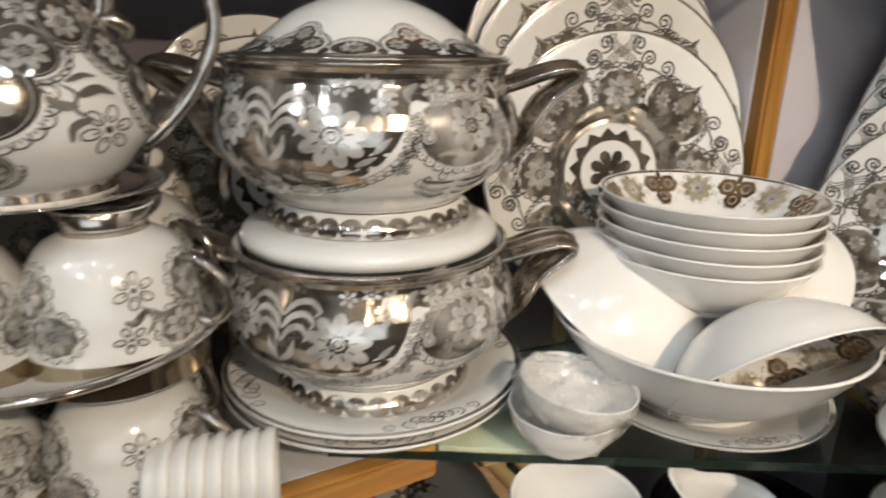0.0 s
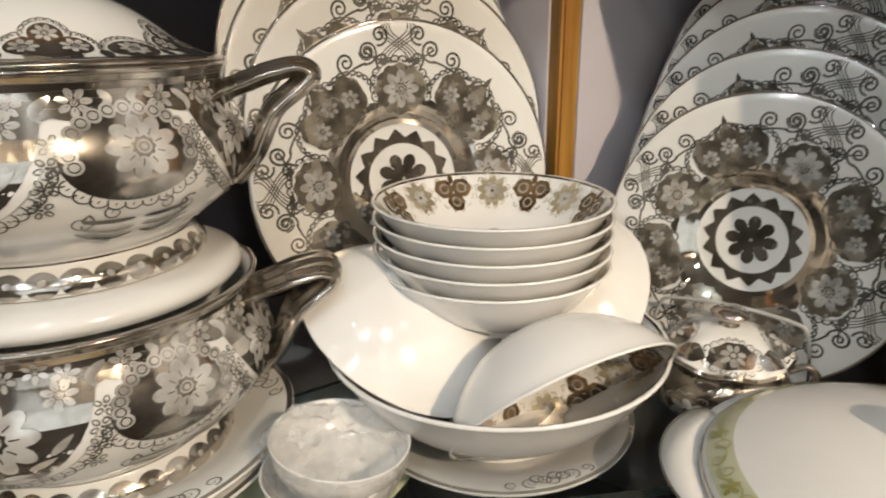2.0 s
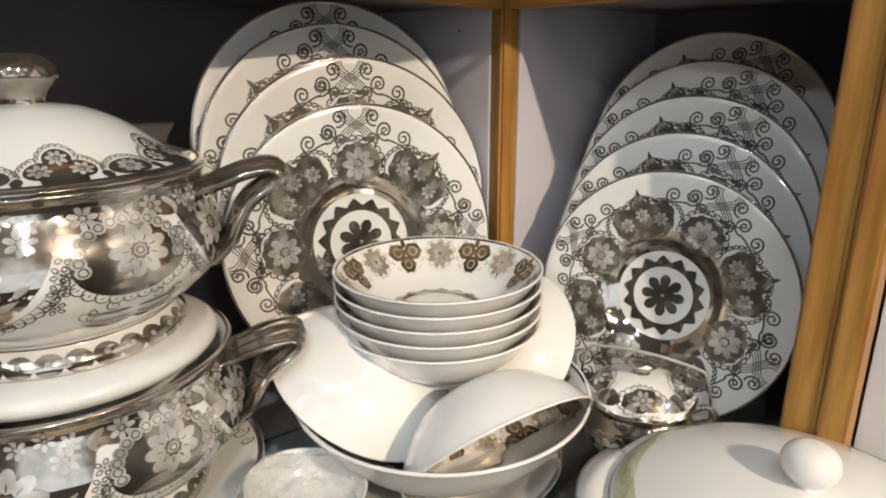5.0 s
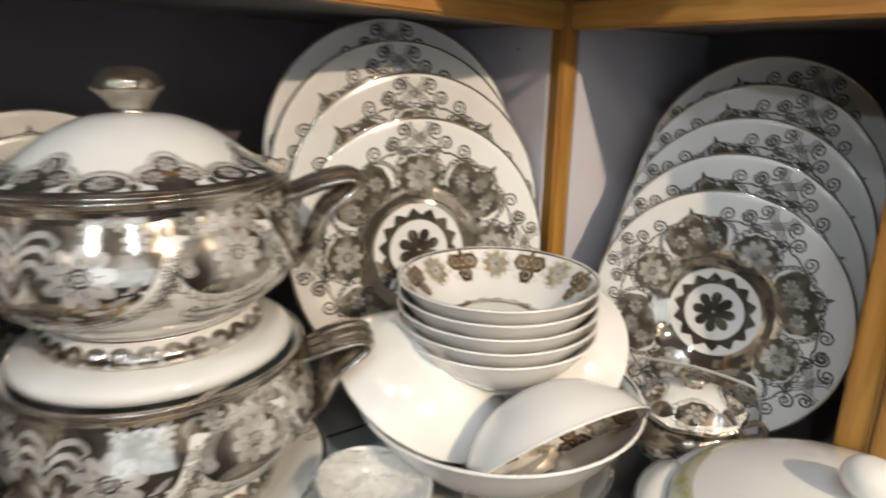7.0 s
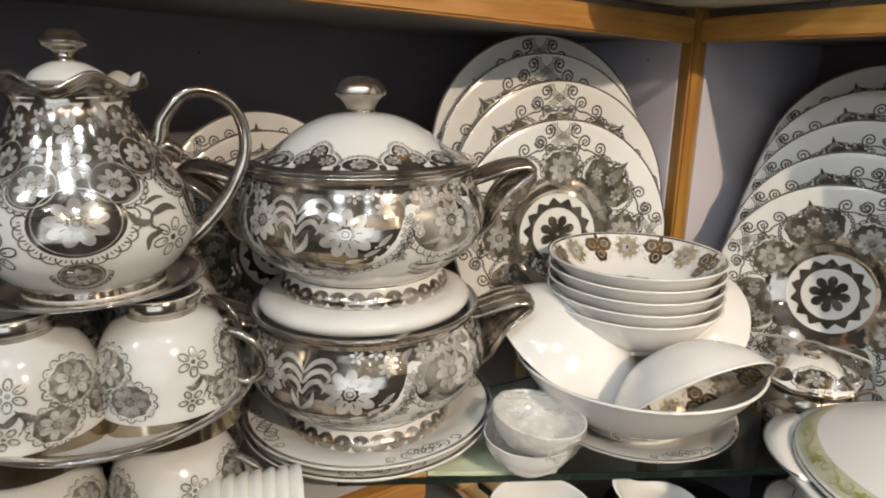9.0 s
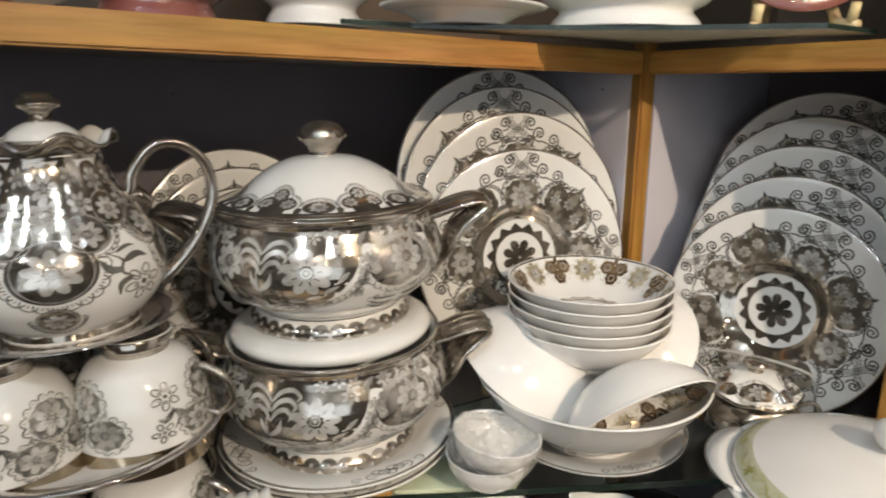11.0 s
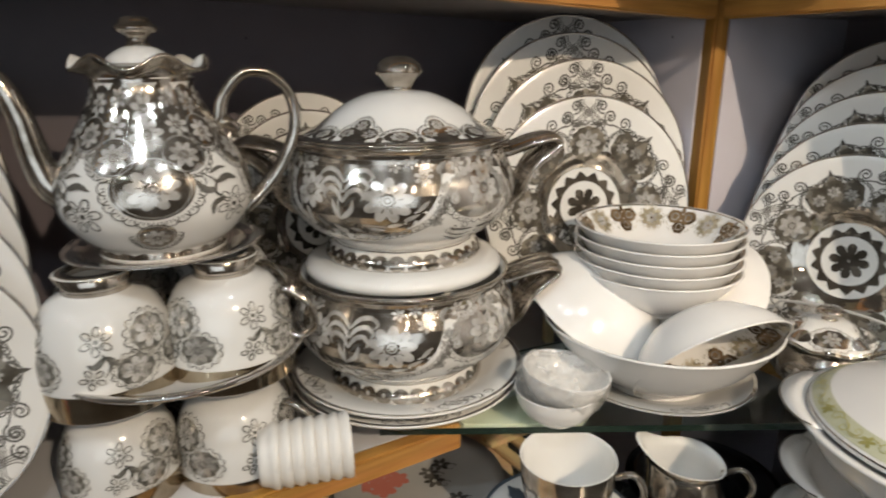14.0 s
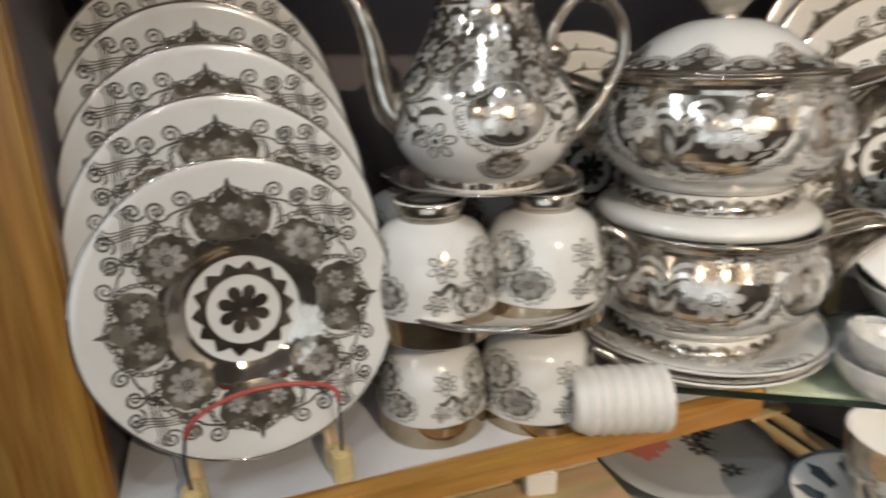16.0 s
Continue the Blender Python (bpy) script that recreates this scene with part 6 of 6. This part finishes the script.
# printed dish with red flowers, grey plate and a large glossy platter
flower_plate = base("flowered_plate", pose(-0.050, 0.505, LOW + 0.0205), "grey-white plate with red and grey flowers", "plate")
v, f = lathe([(0.055, 0.0), (0.062, 0.0), (0.090, 0.010), (0.112, 0.014), (0.1115, 0.0158), (0.088, 0.0125), (0.060, 0.004), (0.0, 0.0035), (0.0, 0.0015), (0.05, 0.0015)], 56)
child(mesh_object("dish", v, f, PAPER), flower_plate)


def dished(x, y, h):
    r = math.hypot(x, y)
    return Vector((x, y, (0.0040 if r < 0.06 else 0.0040 + (r - 0.06) * 0.26) + h))


red, grey = Deco(dished, 0.0006), Deco(dished, 0.0006)
for u, v, r in ((-0.046, -0.010, 0.019), (-0.030, 0.008, 0.017), (-0.060, 0.012, 0.018), (-0.072, -0.010, 0.014), (-0.044, 0.026, 0.013)):
    red.flower(u, v, r, 6, 9 * u, True, 0.34)
for u, v in ((0.012, 0.022), (0.028, 0.040), (0.020, 0.005), (0.050, -0.030)):
    grey.flower(u, v, 0.014, 6, 0.2, False, 0.26)
    grey.curl(u + 0.014, v - 0.006, 0.008, 0.4, 1, 1.2, 0.0016)
red.make("red_flower_print", PINK, flower_plate, "coral red flowers")
grey.make("grey_flower_print", GREYLINE, flower_plate, "grey outline flowers")
v, f = lathe([(0.075, 0.0), (0.083, 0.0), (0.115, 0.012), (0.140, 0.016), (0.1392, 0.0182), (0.113, 0.0148), (0.080, 0.0045), (0.0, 0.004), (0.0, 0.0018), (0.07, 0.0018)], 64)
platter = mesh_object("platter", v, f, PAPER)
platter.matrix_world = pose(-0.050, 0.465, LOW + 0.0005)
tagged(platter, "large glossy grey-white platter on the counter", "plate")
# wooden box and small block
crate = base("wooden_box", pose(-0.262, 0.388, LOW + 0.0005, 0, 0, 30), "low closed box of pale wooden boards on the counter", "box")
for name, size, place in (("side_board", (0.25, 0.008, 0.030), (0, -0.081, 0)), ("side_board", (0.25, 0.008, 0.030), (0, 0.081, 0)), ("end_board", (0.008, 0.154, 0.030), (-0.121, 0, 0)), ("end_board", (0.008, 0.154, 0.030), (0.121, 0, 0)), ("lid_board", (0.25, 0.084, 0.007), (0, -0.0435, 0.030)), ("lid_board", (0.25, 0.084, 0.007), (0, 0.0435, 0.030))):
    child(box_object(name, size, pose(*place), BEECH, 0.0015), crate)
tagged(box_object("wooden_block", (0.034, 0.030, 0.030), pose(-0.222, 0.392, LOW + 0.0376, 0, 0, 18), BONE, 0.002), "small whitish block on the wooden box", "block")
# folded easel of thin strips
easel = base("folding_easel", pose(0.105, 0.585, LOW + 0.0005, 0, 0, -58), "folded pale wooden plate easel lying on the counter", "easel")
for name, size, place in (("strip", (0.19, 0.020, 0.008), (0, 0.016, 0)), ("strip", (0.17, 0.018, 0.008), (0.005, -0.018, 0)), ("crossbar", (0.016, 0.070, 0.008), (-0.05, 0, 0.0082))):
    child(box_object(name, size, pose(*place), BEECH, 0.0015), easel)
# smoky glass plate behind the jug
v, f = lathe([(0.05, 0.0), (0.056, 0.0), (0.085, 0.010), (0.100, 0.014), (0.0995, 0.0162), (0.084, 0.0128), (0.054, 0.004), (0.0, 0.0035), (0.0, 0.0012), (0.045, 0.0012)], 56)
smoky = mesh_object("glass_plate", v, f, DARKGLASS)
smoky.matrix_world = pose(0.330, 0.520, LOW + 0.0005)
tagged(smoky, "smoky glass plate on the counter", "plate")

# ---------------------------------------------------------------- upper shelf things
UPPER = TOP_SHELF + 0.0095


def on_glass(x, y, up=0.0):
    """Pose of a thing on the slightly tilted upper glass."""
    return pose(x, y, UPPER + 0.0135 - 0.025 * (x - 0.1) + up, 0, 1.43, 0)


def make_footed_bowl(m, r, h, foot, label, mat=BONE):
    out = smooth_profile([(foot * 0.96, 0.0), (foot, 0.001), (foot * 0.94, 0.010), (foot * 0.86, 0.020), (foot * 1.05, 0.030), (r * 0.86, h * 0.62), (r, h)], 4)
    v, f = lathe(out + [(r * 0.985, h + 0.001), (r * 0.83, h * 0.64), (foot * 0.9, 0.032), (0.0, 0.026), (0.0, 0.014), (foot * 0.8, 0.012)], 64)
    ob = mesh_object("footed_bowl", v, f, mat)
    ob.matrix_world = m
    return tagged(ob, label, "bowl", "bowls on the upper shelf")


make_footed_bowl(on_glass(-0.080, 0.625), 0.100, 0.085, 0.058, "white footed bowl on the upper glass shelf")
make_footed_bowl(on_glass(0.282, 0.580), 0.130, 0.090, 0.088, "large white footed bowl on the upper glass shelf")
sp = make_soup_plate(on_glass(0.092, 0.560), 0.72, "plain white saucer plate on the upper glass shelf", "plates on the upper shelf", BONE, False)
make_plain_cup(on_glass(0.092, 0.560, 0.0035), 0.050, 0.055, "white cup standing on a saucer plate", "cups on the upper shelf", BONE, BONE, "large_cup", "cup")
for s_at in (0.600, 0.770):
    at = left(s_at, 0.10)
    make_footed_bowl(pose(at.x, at.y, TOP_SHELF - 0.0012 + RISE * s_at, 0, math.degrees(RISE), TURN_L), 0.074, 0.090, 0.058, "rose red printed bowl on the upper shelf", ROSE)
red_plate = base("red_plate", facing((0.445, 0.520, UPPER + 0.095), (-0.2, -0.98), 22), "rose red plate with a white lace pattern on an easel", "plate")
v, f = lathe([(0.040, 0.0), (0.046, 0.0), (0.066, 0.007), (0.086, 0.011), (0.0855, 0.0128), (0.064, 0.0098), (0.044, 0.0035), (0.0, 0.003), (0.0, 0.0012), (0.036, 0.0012)], 56)
child(mesh_object("dish", v, f, ROSE), red_plate)
lace = Deco(lambda x, y, h: Vector((x, y, (0.0035 if math.hypot(x, y) < 0.044 else 0.0035 + (math.hypot(x, y) - 0.044) * 0.24) + h)), 0.0006)
for k in range(16):
    a = 2 * math.pi * k / 16
    lace.flower(0.066 * math.cos(a), 0.066 * math.sin(a), 0.0095, 6, a, True, 0.3)
lace.make("lace_pattern", WHITE, red_plate, "white lace flowers")
stand_m = rack_pose((0.445, 0.520), (-0.2, -0.98), UPPER + 0.0052)
small_easel = base("plate_easel", stand_m, "small pale wooden easel holding a red plate", "easel")
for w in (-1, 1):
    v, f = tube([(w * 0.050, 0.045, 0.0), (w * 0.040, 0.020, 0.006), (w * 0.020, -0.045, 0.120)], 0.0055, 8)
    child(mesh_object("leg", v, f, BEECH), small_easel)
    v, f = tube([(w * 0.046, 0.040, 0.004), (w * 0.046, 0.046, 0.022)], 0.005, 8)
    child(mesh_object("peg", v, f, BEECH), small_easel)
v, f = tube([(0.0, -0.040, 0.115), (0.0, -0.085, 0.0)], 0.0055, 8)
child(mesh_object("back_leg", v, f, BEECH), small_easel)
v, f = tube([(-0.030, -0.012, 0.060), (0.030, -0.012, 0.060)], 0.0045, 8)
child(mesh_object("crossbar", v, f, BEECH), small_easel)

# ---------------------------------------------------------------- plates standing at the back of the bay
D0 = Vector((-0.180, 0.600, 1.385))
FACE_D = (0.50, -0.86)
for k in range(3):
    d = copy_thing(plate_c, facing(D0 + Vector((-0.010, 0.018, 0.022)) * k, FACE_D, 12, 0))
    d["group"], d["label"] = "plates at the back of the bay", "white plate with silver scrolls standing at the back"
make_rack(rack_pose(D0, FACE_D), 0.06, 0.06, 0.080, "beech plate rack at the back of the bay")
